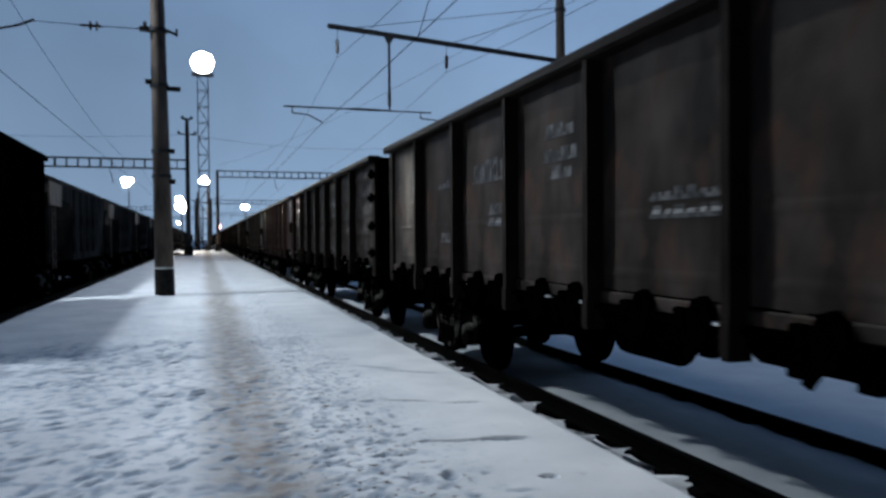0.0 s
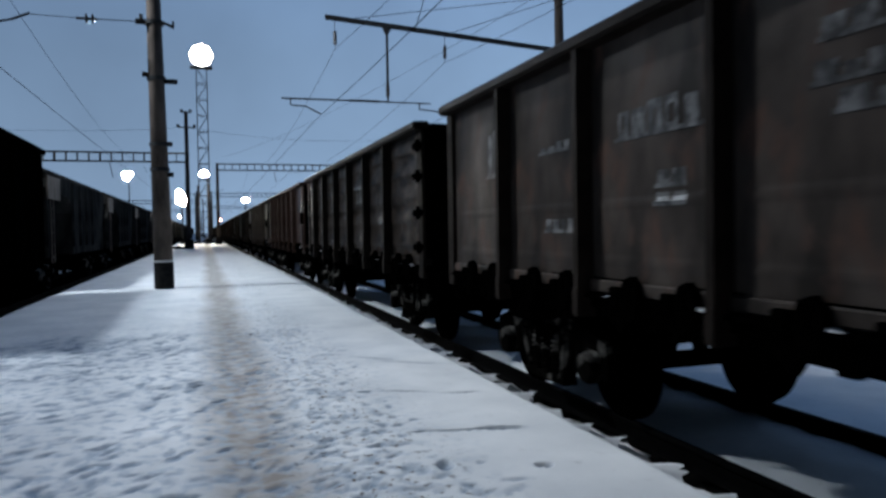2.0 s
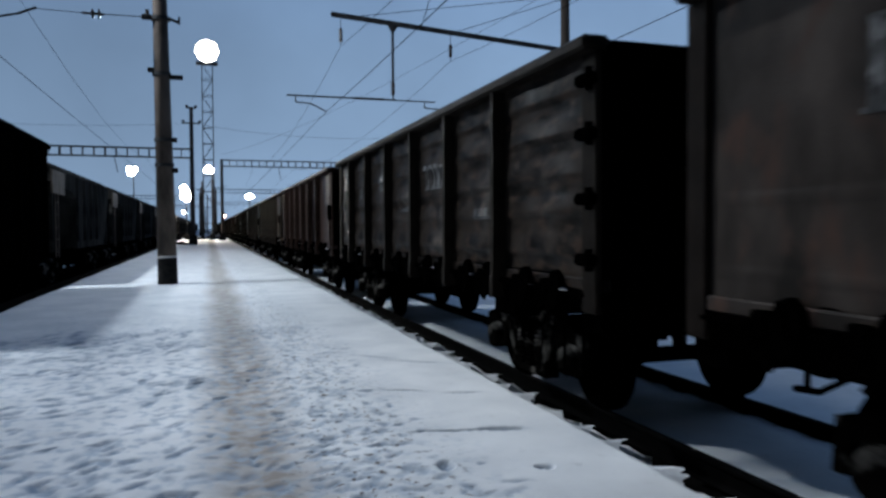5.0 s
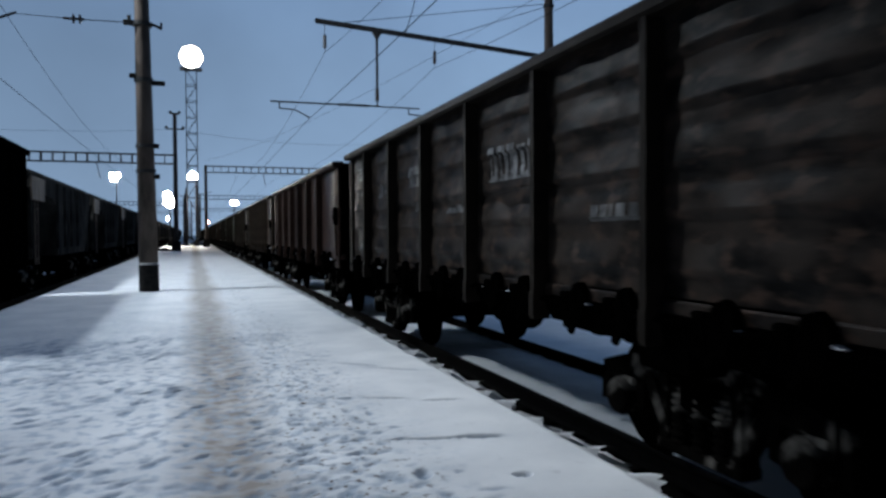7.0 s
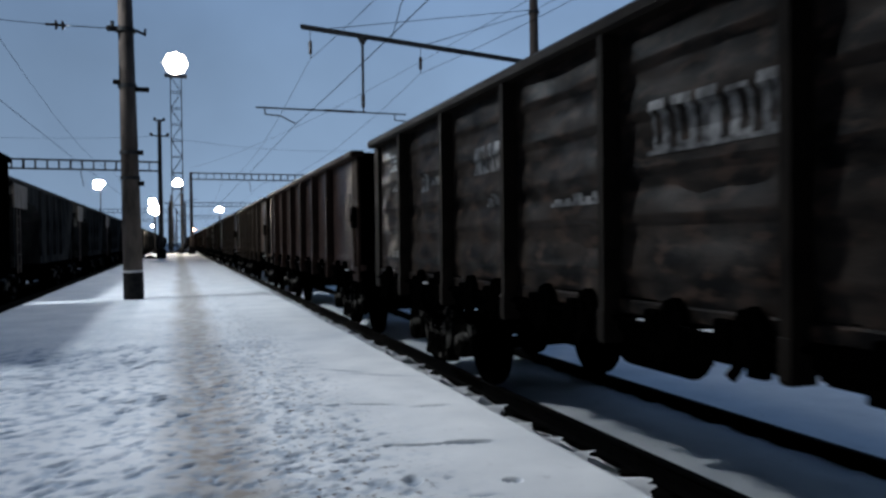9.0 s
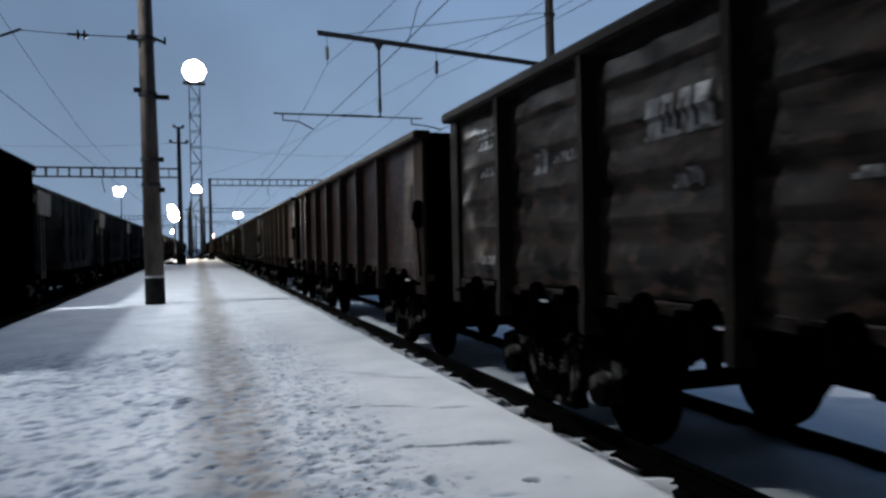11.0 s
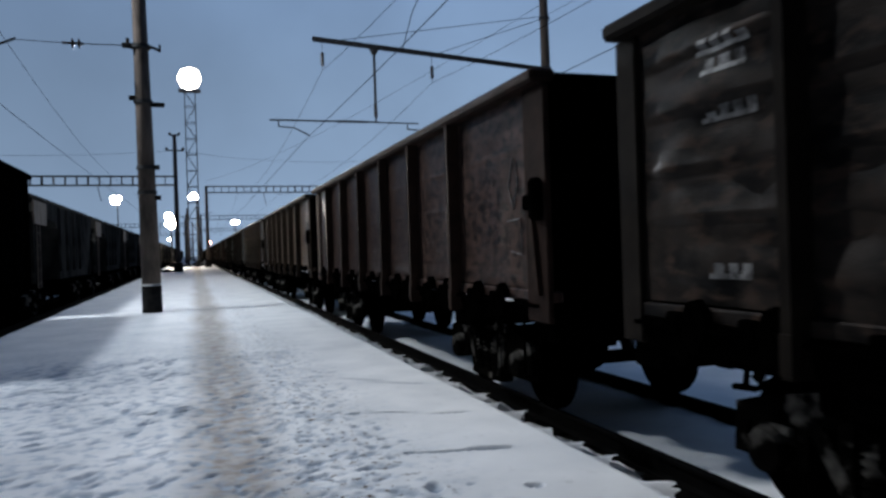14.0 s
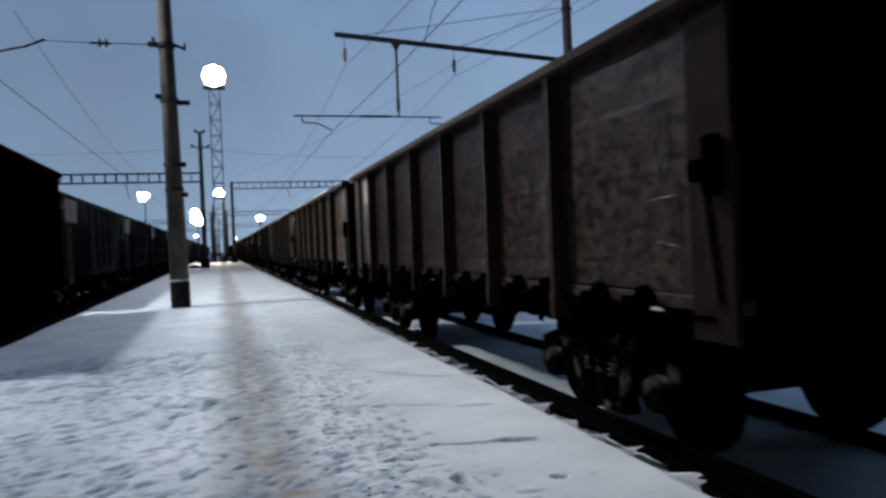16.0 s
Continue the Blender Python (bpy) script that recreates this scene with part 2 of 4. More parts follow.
# ---- mesh helpers ----
def box(bm, x0, x1, y0, y1, z0, z1, bevel=0.0):
    vs = [bm.verts.new((x, y, z)) for x in (x0, x1) for y in (y0, y1) for z in (z0, z1)]
    faces = [bm.faces.new([vs[i] for i in f]) for f in ((0, 1, 3, 2), (4, 6, 7, 5), (0, 4, 5, 1), (2, 3, 7, 6), (0, 2, 6, 4), (1, 5, 7, 3))]
    if bevel:
        edges = list({e for f in faces for e in f.edges})
        bmesh.ops.bevel(bm, geom=edges, offset=bevel, segments=1, affect="EDGES")
    return bm


def rod(bm, a, b, r0, r1=None, n=8):
    """A tapered round bar from a to b."""
    r1 = r0 if r1 is None else r1
    a, b = Vector(a), Vector(b)
    q = (b - a).to_track_quat("Z", "Y")
    rings = []
    for p, r in ((a, r0), (b, r1)):
        rings.append([bm.verts.new(p + q @ Vector((r * math.cos(2 * math.pi * i / n), r * math.sin(2 * math.pi * i / n), 0))) for i in range(n)])
    for i in range(n):
        bm.faces.new((rings[0][i], rings[0][(i + 1) % n], rings[1][(i + 1) % n], rings[1][i]))
    bm.faces.new(rings[0][::-1])
    bm.faces.new(rings[1])
    return bm


def lathe(bm, a, axis, profile, n=20):
    """A turned body: profile of (distance along axis, radius) from a."""
    a, axis = Vector(a), Vector(axis).normalized()
    q = axis.to_track_quat("Z", "Y")
    rings = [[bm.verts.new(a + q @ Vector((r * math.cos(2 * math.pi * i / n), r * math.sin(2 * math.pi * i / n), d))) for i in range(n)] for d, r in profile]
    for ra, rb in zip(rings, rings[1:]):
        for i in range(n):
            bm.faces.new((ra[i], ra[(i + 1) % n], rb[(i + 1) % n], rb[i]))
    bm.faces.new(rings[0][::-1])
    bm.faces.new(rings[-1])
    return bm


def tube(bm, pts, r):
    """A thin five-sided tube through the points."""
    pts = [Vector(p) for p in pts]
    rings = []
    for i, p in enumerate(pts):
        along = (pts[min(i + 1, len(pts) - 1)] - pts[max(i - 1, 0)]).normalized()
        side = along.cross(Vector((1, 0, 0) if abs(along.z) > 0.5 else (0, 0, 1))).normalized()
        up = side.cross(along)
        rings.append([bm.verts.new(p + r * (math.cos(2 * math.pi * k / 5) * side + math.sin(2 * math.pi * k / 5) * up)) for k in range(5)])
    for ra, rb in zip(rings, rings[1:]):
        for k in range(5):
            bm.faces.new((ra[k], ra[(k + 1) % 5], rb[(k + 1) % 5], rb[k]))
    bm.faces.new(rings[0][::-1])
    bm.faces.new(rings[-1])
    return bm


def prism(bm, outline, axis, lo, hi):
    """An outline in two coordinates, drawn out along the third axis (0, 1 or 2)."""
    def at(p, v):
        c = list(p)
        c.insert(axis, v)
        return bm.verts.new(c)
    ra, rb = [at(p, lo) for p in outline], [at(p, hi) for p in outline]
    n = len(outline)
    for i in range(n):
        bm.faces.new((ra[i], ra[(i + 1) % n], rb[(i + 1) % n], rb[i]))
    bm.faces.new(ra[::-1])
    bm.faces.new(rb)
    return bm


def mesh_of(name, bm, mat, smooth=False):
    bmesh.ops.recalc_face_normals(bm, faces=bm.faces)
    me = bpy.data.meshes.new(name)
    bm.to_mesh(me)
    bm.free()
    me.materials.append(mat)
    if smooth:
        me.shade_smooth()
    return me


def part(name, bm, mat, parent, label="", smooth=False):
    ob = new(name, mesh_of(name, bm, mat, smooth))
    ob.parent = parent
    if label:
        ob["label"] = label
    return ob


def again(name, me, parent, at=(0, 0, 0)):
    """One more object on a mesh that is there already."""
    ob = new(name, me)
    ob.parent = parent
    ob.location = at
    return ob


def thing(name, bm, mat, label, category, kind="", group="", smooth=False):
    return tagged(new(name, mesh_of(name, bm, mat, smooth)), label, category, group, kind)


def empty(name, label, category, at=(0, 0, 0), group=""):
    ob = tagged(new(name), label, category, group)
    ob.location = at
    return ob


B = bmesh.new


# ---- ground, platform, tracks ----
def flat_sheet():
    bm = B()
    # one sheet to the horizon, with the platform's place under it too
    vs = [bm.verts.new(p) for p in ((-900, -300, -0.46), (900, -300, -0.46), (900, 2400, -0.46), (-900, 2400, -0.46))]
    bm.faces.new(vs)
    thing("ground", bm, SNOW_PLAIN, "flat snow-covered railway yard ground", "ground", "structure")


flat_sheet()


def platform():
    bm = B()
    box(bm, EDGE_L + 0.02, EDGE_R - 0.04, -60, FAR, -0.455, -0.06)
    thing("platform", bm, CONCRETE, "low concrete platform slab under trodden snow", "platform", "structure")


platform()


def snow_height(x, y):
    h = 0.016 * noise.noise(Vector((x * 0.9, y * 0.5, 0))) + 0.008 * noise.noise(Vector((x * 3.1, y * 2.6, 5)))
    rough = (1.0 if y < 8 else 0.35 + 0.65 * math.exp(-(y - 8) / 4)) * (math.exp(-((x - 0.9) / 0.6) ** 2) + 0.6 * math.exp(-((x + 1.3) / 0.9) ** 2))
    h += rough * (0.006 * noise.noise(Vector((x * 11, y * 11, 2))) + 0.006 * noise.noise(Vector((x * 26, y * 26, 3))))
    h -= 0.022 * math.exp(-((x - 0.30) / 0.28) ** 2)
    return h


def snow_cover():
    """The snow on the platform: a fine sheet with steps, trodden strips and drag marks, rounded over both edges."""
    rng = random.Random(4)
    steps = []
    # shoe prints crossing from the standing train, in loose trails
    for _ in range(150):
        x, y = rng.uniform(-3.5, -0.5), 3.0 + 8.5 * rng.random() ** 1.3
        a = rng.gauss(-0.95, 0.5)
        for k in range(rng.randint(2, 5)):
            side = 0.07 if k % 2 else -0.07
            px, py = x + side * math.cos(a) - 0.34 * k * math.sin(a), y + side * math.sin(a) + 0.34 * k * math.cos(a)
            if EDGE_L + 0.4 < px < 0.1:
                steps.append((px, py, a + rng.gauss(0, 0.2), rng.uniform(0.05, 0.12), rng.uniform(0.030, 0.052), rng.uniform(0.008, 0.024)))
    # kicked and broken snow beside the path, and odd marks further off
    for _ in range(1000):
        y = 3.0 + (9 * rng.random() ** 1.2 if rng.random() < 0.8 else 19 * rng.random())
        x = rng.choice((rng.gauss(0.95, 0.36), rng.gauss(0.95, 0.36), rng.gauss(-0.55, 0.8), rng.gauss(0.3, 0.4)))
        if EDGE_L + 0.4 < x < 1.75:
            steps.append((x, y, rng.gauss(-0.9, 0.8), rng.uniform(0.025, 0.085), rng.uniform(0.018, 0.042), rng.uniform(0.006, 0.018)))
    # long drag marks near the edge
    for x0, y0, x1, y1, w in ((1.47, 5.35, 2.05, 5.22, 0.03), (1.95, 5.25, 2.28, 5.18, 0.05), (1.55, 6.88, 1.95, 6.70, 0.022), (2.12, 6.55, 2.42, 6.45, 0.02),
                              (1.70, 8.85, 2.10, 8.45, 0.03), (1.95, 8.40, 2.47, 8.02, 0.03), (1.42, 4.42, 1.46, 4.60, 0.045), (2.0, 4.3, 2.1, 4.28, 0.04)):
        dx, dy = x1 - x0, y1 - y0
        steps.append(((x0 + x1) / 2, (y0 + y1) / 2, -math.atan2(dx, dy), math.hypot(dx, dy) / 2, w, 0.05))

    def sheet(name, y0, y1, dx, dy, marks):
        inner = np.linspace(EDGE_L + 0.13, EDGE_R - 0.13, max(3, int((EDGE_R - EDGE_L) / dx)))
        rim = np.array([0.0, 0.015, 0.04, 0.08])
        xs = np.concatenate([EDGE_L + rim, inner, (EDGE_R - rim)[::-1]])
        ys = np.linspace(y0, y1, max(3, int((y1 - y0) / dy)))
        X, Y = np.meshgrid(xs, ys)
        # noise on a coarser lattice for the far part
        Z = np.array([[snow_height(float(x), float(y)) for x in xs] for y in ys])
        packed_shade = np.zeros_like(X)
        if marks:
            for sx, sy, a, length, width, deep in steps:
                i0, i1 = np.searchsorted(ys, (sy - 0.5, sy + 0.5))
                j0, j1 = np.searchsorted(xs, (sx - 0.5, sx + 0.5))
                px, py = X[i0:i1, j0:j1] - sx, Y[i0:i1, j0:j1] - sy
                u, v = px * math.cos(a) + py * math.sin(a), -px * math.sin(a) + py * math.cos(a)
                ripple = 1 + 0.35 * np.sin(9 * np.arctan2(u, v + 1e-6) * 0.5 + sx * 7) * np.sin(px * 31 + py * 23)
                d = ((v / length) ** 2 + (u / width) ** 2) * ripple
                packed_shade[i0:i1, j0:j1] = np.maximum(packed_shade[i0:i1, j0:j1], min(1.0, 0.35 + deep * 30) / (1 + d ** 3))
                Z[i0:i1, j0:j1] += -0.75 * deep / (1 + d ** 3) + deep * 0.15 * np.exp(-((np.sqrt(d) - 1.45) / 0.25) ** 2)
        ragged = np.array([0.02 * noise.noise(Vector((0, float(y) * 2.3, 9))) + 0.012 * noise.noise(Vector((0, float(y) * 9, 4))) for y in ys])
        for c, side in ((0, -1), (len(xs) - 1, 1)):
            X[:, c] += side * ragged
        # tufts hang out over the sleepers' ends
        if marks:
            beat = (ys + 4.0 + 0.1 * np.sin(ys * 3.7)) / 0.545
            size = np.array([0.5 + 0.8 * abs(noise.noise(Vector((math.floor(b + 0.5) * 3.3, 0.4, 7)))) for b in beat])
            tuft = np.clip(1 - np.abs(beat - np.floor(beat + 0.5)) / 0.34, 0, 1)
            torn = np.array([0.6 + 0.9 * abs(noise.noise(Vector((2, float(y) * 14, 1)))) for y in ys])
            X[:, -1] += 0.32 * tuft * size * torn
            Z[:, -1] += 0.075 * tuft
            Z[:, -2] += 0.055 * tuft
            Z[:, -3] += 0.02 * tuft
        fall = np.minimum(np.minimum(xs - EDGE_L, EDGE_R - xs), 0.12)
        Z -= (0.12 * (1 - fall / 0.12) ** 2.2)[None, :]
        ny, nx = X.shape
        co = np.stack([X, Y, Z], -1).reshape(-1, 3)
        a = (np.arange(ny - 1)[:, None] * nx + np.arange(nx - 1)[None, :]).ravel()
        quads = np.stack([a, a + 1, a + nx + 1, a + nx], -1)
        me = bpy.data.meshes.new(name)
        me.from_pydata(co.tolist(), [], quads.tolist())
        me.attributes.new("packed_shade", "FLOAT", "POINT").data.foreach_set("value", packed_shade.astype(np.float32).ravel())
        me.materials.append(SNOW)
        me.shade_smooth()
        return tagged(new(name, me), "trodden snow with footprints and a brown path", "snow", "", "structure")

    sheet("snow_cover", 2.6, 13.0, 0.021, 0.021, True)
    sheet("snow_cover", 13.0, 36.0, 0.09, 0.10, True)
    sheet("snow_cover", 36.0, FAR, 0.30, 1.6, False)
    sheet("snow_cover", -60.0, 2.6, 0.30, 0.8, False)


snow_cover()


def ballast_bed(name, x0, x1, y0, y1, step, top):
    rng = random.Random(7)
    bm = B()
    cols = [x0 + (x1 - x0) * i / 8 for i in range(9)]
    last = None
    for k in range(int((y1 - y0) / step) + 1):
        row = [bm.verts.new((x, y0 + k * step, top + rng.uniform(-0.03, 0.02) - (0.04 if i in (0, 8) else 0))) for i, x in enumerate(cols)]
        if last:
            for i in range(8):
                bm.faces.new((last[i], last[i + 1], row[i + 1], row[i]))
        last = row
    thing(name, bm, BALLAST, "near-black strip of crushed-stone ballast and painted shade by the rails", "ballast", "structure")


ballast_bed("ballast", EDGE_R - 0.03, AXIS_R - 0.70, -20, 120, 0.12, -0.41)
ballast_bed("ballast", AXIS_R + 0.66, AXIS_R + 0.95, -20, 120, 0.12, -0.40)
# this dark bed stands in for the shadow below the standing train
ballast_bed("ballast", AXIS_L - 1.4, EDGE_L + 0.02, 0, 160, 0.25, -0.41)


def rail_mesh(y0, y1):
    half = ((-0.066, 0.0), (-0.066, 0.012), (-0.012, 0.03), (-0.012, 0.13), (-0.037, 0.145), (-0.037, 0.172), (-0.031, 0.18))
    outline = list(half) + [(-x, z) for x, z in half[::-1]]
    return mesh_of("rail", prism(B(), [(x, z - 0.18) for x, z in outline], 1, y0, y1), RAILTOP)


RAIL = rail_mesh(-60, FAR)


def track(axis, label, y0, sleepers, heaps):
    for s in (-1, 1):
        ob = tagged(new("rail", RAIL), label, "rail", "rails of the yard", "structure")
        ob.location = (axis + s * (GAUGE / 2 + 0.037), 0, RAIL_Z)
    bed = tagged(new("sleeper_bed"), "row of dark wooden sleepers under the rails", "sleepers", "", "structure")
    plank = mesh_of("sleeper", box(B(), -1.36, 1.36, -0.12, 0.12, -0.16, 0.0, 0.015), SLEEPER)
    rng = random.Random(11)
    caps = []
    for v in range(3):
        bm = B()
        # a lump of old snow on the sleeper's end
        rings = []
        for k in range(6):
            u = k / 5
            w = (0.15 - 0.10 * u) * rng.uniform(0.7, 1.25)
            hgt = (0.20 * (1 - u ** 1.5) + 0.02) * rng.uniform(0.75, 1.2)
            row = []
            for i in range(7):
                a = i / 6
                row.append(bm.verts.new((-1.53 + 0.60 * u + rng.uniform(-0.03, 0.03), (a - 0.5) * 2 * w + rng.uniform(-0.03, 0.03), hgt * math.sin(math.pi * a) ** 0.7 + rng.uniform(0, 0.012))))
            rings.append(row)
        for ra, rb in zip(rings, rings[1:]):
            for i in range(6):
                bm.faces.new((ra[i], ra[i + 1], rb[i + 1], rb[i]))
        caps.append(mesh_of("snow_lump", bm, SNOW_PLAIN, True))
    for k in range(sleepers):
        y = y0 + 0.545 * k + rng.uniform(-0.03, 0.03)
        ob = again("sleeper", plank, bed, (axis, y, RAIL_Z - 0.185))
        ob.rotation_euler = (0, 0, rng.uniform(-0.02, 0.02))
        if heaps and k < 110:
            c = again("snow_lump", rng.choice(caps), bed, (axis + rng.uniform(-0.05, 0.03), y, RAIL_Z - 0.188))
            c.rotation_euler = (0, 0, rng.uniform(-0.12, 0.12))
            c.scale = (1.05, rng.uniform(0.3, 0.75), rng.uniform(0.8, 1.6))
            c["label"] = "lump of old snow on a sleeper's end"


# ---- gondola wagons of the passing train; each wagon's own space: axis, middle of the body, rail top ----
SIDE, SKIN, TOP, FLOOR = 1.55, 1.405, 3.325, 1.33
BAYS = 7
STEP = 1.68                                # post to post


def wheel_mesh(s):
    bm = lathe(B(), (s * 0.70, 0, 0), (s, 0, 0), ((0.0, 0.10), (0.0, 0.36), (-0.01, 0.41), (-0.01, 0.506), (0.022, 0.506), (0.03, 0.482), (0.125, 0.476), (0.13, 0.42), (0.09, 0.40), (0.06, 0.17), (0.12, 0.12), (0.13, 0.05)), 28)
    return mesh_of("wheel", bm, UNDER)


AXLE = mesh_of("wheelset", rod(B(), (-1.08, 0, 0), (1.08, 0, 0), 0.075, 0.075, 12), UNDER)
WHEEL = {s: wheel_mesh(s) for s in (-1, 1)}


def wheelset(parent, y):
    ob = again("wheelset", AXLE, parent, (0, y, 0.476))
    for s in (-1, 1):
        again("wheel", WHEEL[s], ob)
    return ob


def side_frame_mesh(s):
    """Cast three-piece bogie frame: bowed top chord, drop to a spring seat, axle-box jaws."""
    bm = B()
    x0, x1 = (s * 1.00, s * 1.13) if s > 0 else (s * 1.13, s * 1.00)
    top = ((-1.22, 0.60), (-1.22, 0.72), (-0.95, 0.80), (-0.45, 0.90), (0.45, 0.90), (0.95, 0.80), (1.22, 0.72), (1.22, 0.60), (0.98, 0.66), (0.62, 0.70), (0.42, 0.78), (-0.42, 0.78), (-0.62, 0.70), (-0.98, 0.66))
    prism(bm, top, 0, x0, x1)
    for m in (-1, 1):
        prism(bm, [(m * y, z) for y, z in ((0.70, 0.73), (0.58, 0.74), (0.28, 0.30), (0.36, 0.22))], 0, x0 + 0.01, x1 - 0.01)
        prism(bm, [(m * y, z) for y, z in ((0.42, 0.80), (0.33, 0.80), (0.33, 0.30), (0.42, 0.24))], 0, x0 - 0.01, x1 + 0.01)
        # jaw over the axle
        prism(bm, [(m * y, z) for y, z in ((1.22, 0.66), (1.24, 0.40), (1.14, 0.40), (1.10, 0.62), (0.74, 0.64), (0.72, 0.40), (0.64, 0.42), (0.64, 0.70))], 0, x0, x1)
    box(bm, x0 - 0.02, x1 + 0.02, -0.44, 0.44, 0.20, 0.28, 0.012)
    return mesh_of("side_frame", bm, BOGIE)


def axle_box_mesh():
    bm = lathe(B(), (-1.20, 0, 0.476), (1, 0, 0), ((0, 0.06), (0.0, 0.13), (0.04, 0.15), (0.22, 0.15)), 14)
    box(bm, -1.14, -1.0, -0.15, 0.15, 0.58, 0.64, 0.01)
    return mesh_of("axle_box", bm, BOGIE)


def spring_mesh():
    turns = [(i * 0.055 + d, r) for i in range(9) for d, r in ((0, 0.07), (0.012, 0.10), (0.030, 0.10), (0.044, 0.07))]
    bm = lathe(B(), (-1.065, 0, 0.27), (0, 0, 1), turns, 10)
    return mesh_of("spring", bm, BOGIE)


AXLEBOX, SPRING = axle_box_mesh(), spring_mesh()
SIDE_FRAMES = {s: side_frame_mesh(s) for s in (-1, 1)}


ROWS = 60


def row_height(k):
    return FLOOR + (TOP - 0.10 - FLOOR) * k / ROWS


def sheet_offset(kind, seed, a, z):
    """How far the side sheet stands out, a from 0 to 1 across it: plain, seamed or with pressed ribs, and dented."""
    rng = random.Random(len(kind) * 31 + 5 + 97 * seed)
    bulge = [rng.uniform(-1, 1) for _ in range(4)]
    u = (z - FLOOR) / (TOP - FLOOR)
    o = 0.0
    if kind == "ribbed":
        for c in (0.09, 0.27, 0.44, 0.62, 0.80):
            o += 0.036 * (1 - (u - c) / 0.11) ** 0.8 if 0 <= u - c < 0.11 else 0.0
    elif kind == "seamed":
        for c in (0.20, 0.44, 0.68):
            o += 0.006 if abs(u - c) < 0.010 else 0
    else:
        o += 0.010 if abs(u - 0.30) < 0.010 else 0
    o += 0.012 if abs(z - 1.50) < 0.016 else 0.0
    fade = min(1.0, 7 * a, 7 * (1 - a))
    dent = (2.4 if kind == "ribbed" else 0.9) * min(1, 6 * a, 6 * (1 - a)) * (0.020 * noise.noise(Vector((a * 2.3 + bulge[0] * 9, z * 1.6, bulge[1] * 9))) + 0.007 * noise.noise(Vector((a * 7 + bulge[2] * 9, z * 5, bulge[3] * 9))))
    return o * fade + dent


def panel_mesh(kind, width, seed):
    """A side sheet between two posts, at y from 0 to width."""
    bm = B()
    cols = 18
    grid = []
    for k in range(ROWS + 1):
        z = row_height(k)
        grid.append([bm.verts.new((-SKIN - sheet_offset(kind, seed, i / cols, z), i / cols * width, z)) for i in range(cols + 1)])
    for ra, rb in zip(grid, grid[1:]):
        for i in range(cols):
            bm.faces.new((ra[i], ra[i + 1], rb[i + 1], rb[i]))
    # the sheet's inner face
    rim = [bm.verts.new(p) for p in ((-SKIN + 0.02, 0, FLOOR), (-SKIN + 0.02, width, FLOOR), (-SKIN + 0.02, width, TOP - 0.10), (-SKIN + 0.02, 0, TOP - 0.10))]
    bm.faces.new(rim[::-1])
    me = bpy.data.meshes.new("side_panel")
    bm.to_mesh(me)
    bm.free()
    me.shade_smooth()
    return me


def marks_mesh(kind, bays, seed, y0, z0, width, height, strokes):
    """A row of worn painted characters, unreadable: plain bars of paint that lie on the sheet."""
    rng = random.Random(seed)
    bm = B()
    w = width / strokes
    i, (s0, s1) = next(((i, b) for i, b in enumerate(bays) if b[0] <= y0 + w < b[1]), (0, bays[0]))
    span = s1 - s0 - 0.02
    step = row_height(1) - row_height(0)
    lead, n = max(y0, s0 + 0.05), max(4, int(width / 0.035))
    wide = min(y0 + width, s1 - 0.05) - lead
    k0 = round((z0 - FLOOR) / step)
    k1 = max(k0 + 3, round((z0 + height - FLOOR) / step))
    tops = [k1 - rng.choice((0, 0, 1)) for _ in range(strokes + 1)]
    rows = []
    for k in range(k0, k1 + 1):
        z = row_height(k)
        ys = [lead + wide * m / n for m in range(n + 1)]
        rows.append([bm.verts.new((-SKIN - 0.005 - sheet_offset(kind, i, min(1, max(0, (y - s0 - 0.01) / span)), z), y + rng.uniform(-0.006, 0.006), z)) for y in ys])
    for k, (ra, rb) in enumerate(zip(rows, rows[1:])):
        for m in range(n):
            c = (m + 0.5) / n * strokes
            hollow = k1 - k0 > 5 and 0.24 < c % 1 < 0.50 and 2 <= k < k1 - k0 - 2 and (int(c) * 7 + seed) % 3
            if k == 0 or (c % 1 < 0.74 and k0 + k < tops[int(c)] and not hollow):
                bm.faces.new((ra[m], ra[m + 1], rb[m + 1], rb[m]))
    bmesh.ops.delete(bm, geom=[v for v in bm.verts if not v.link_faces], context="VERTS")
    return bm


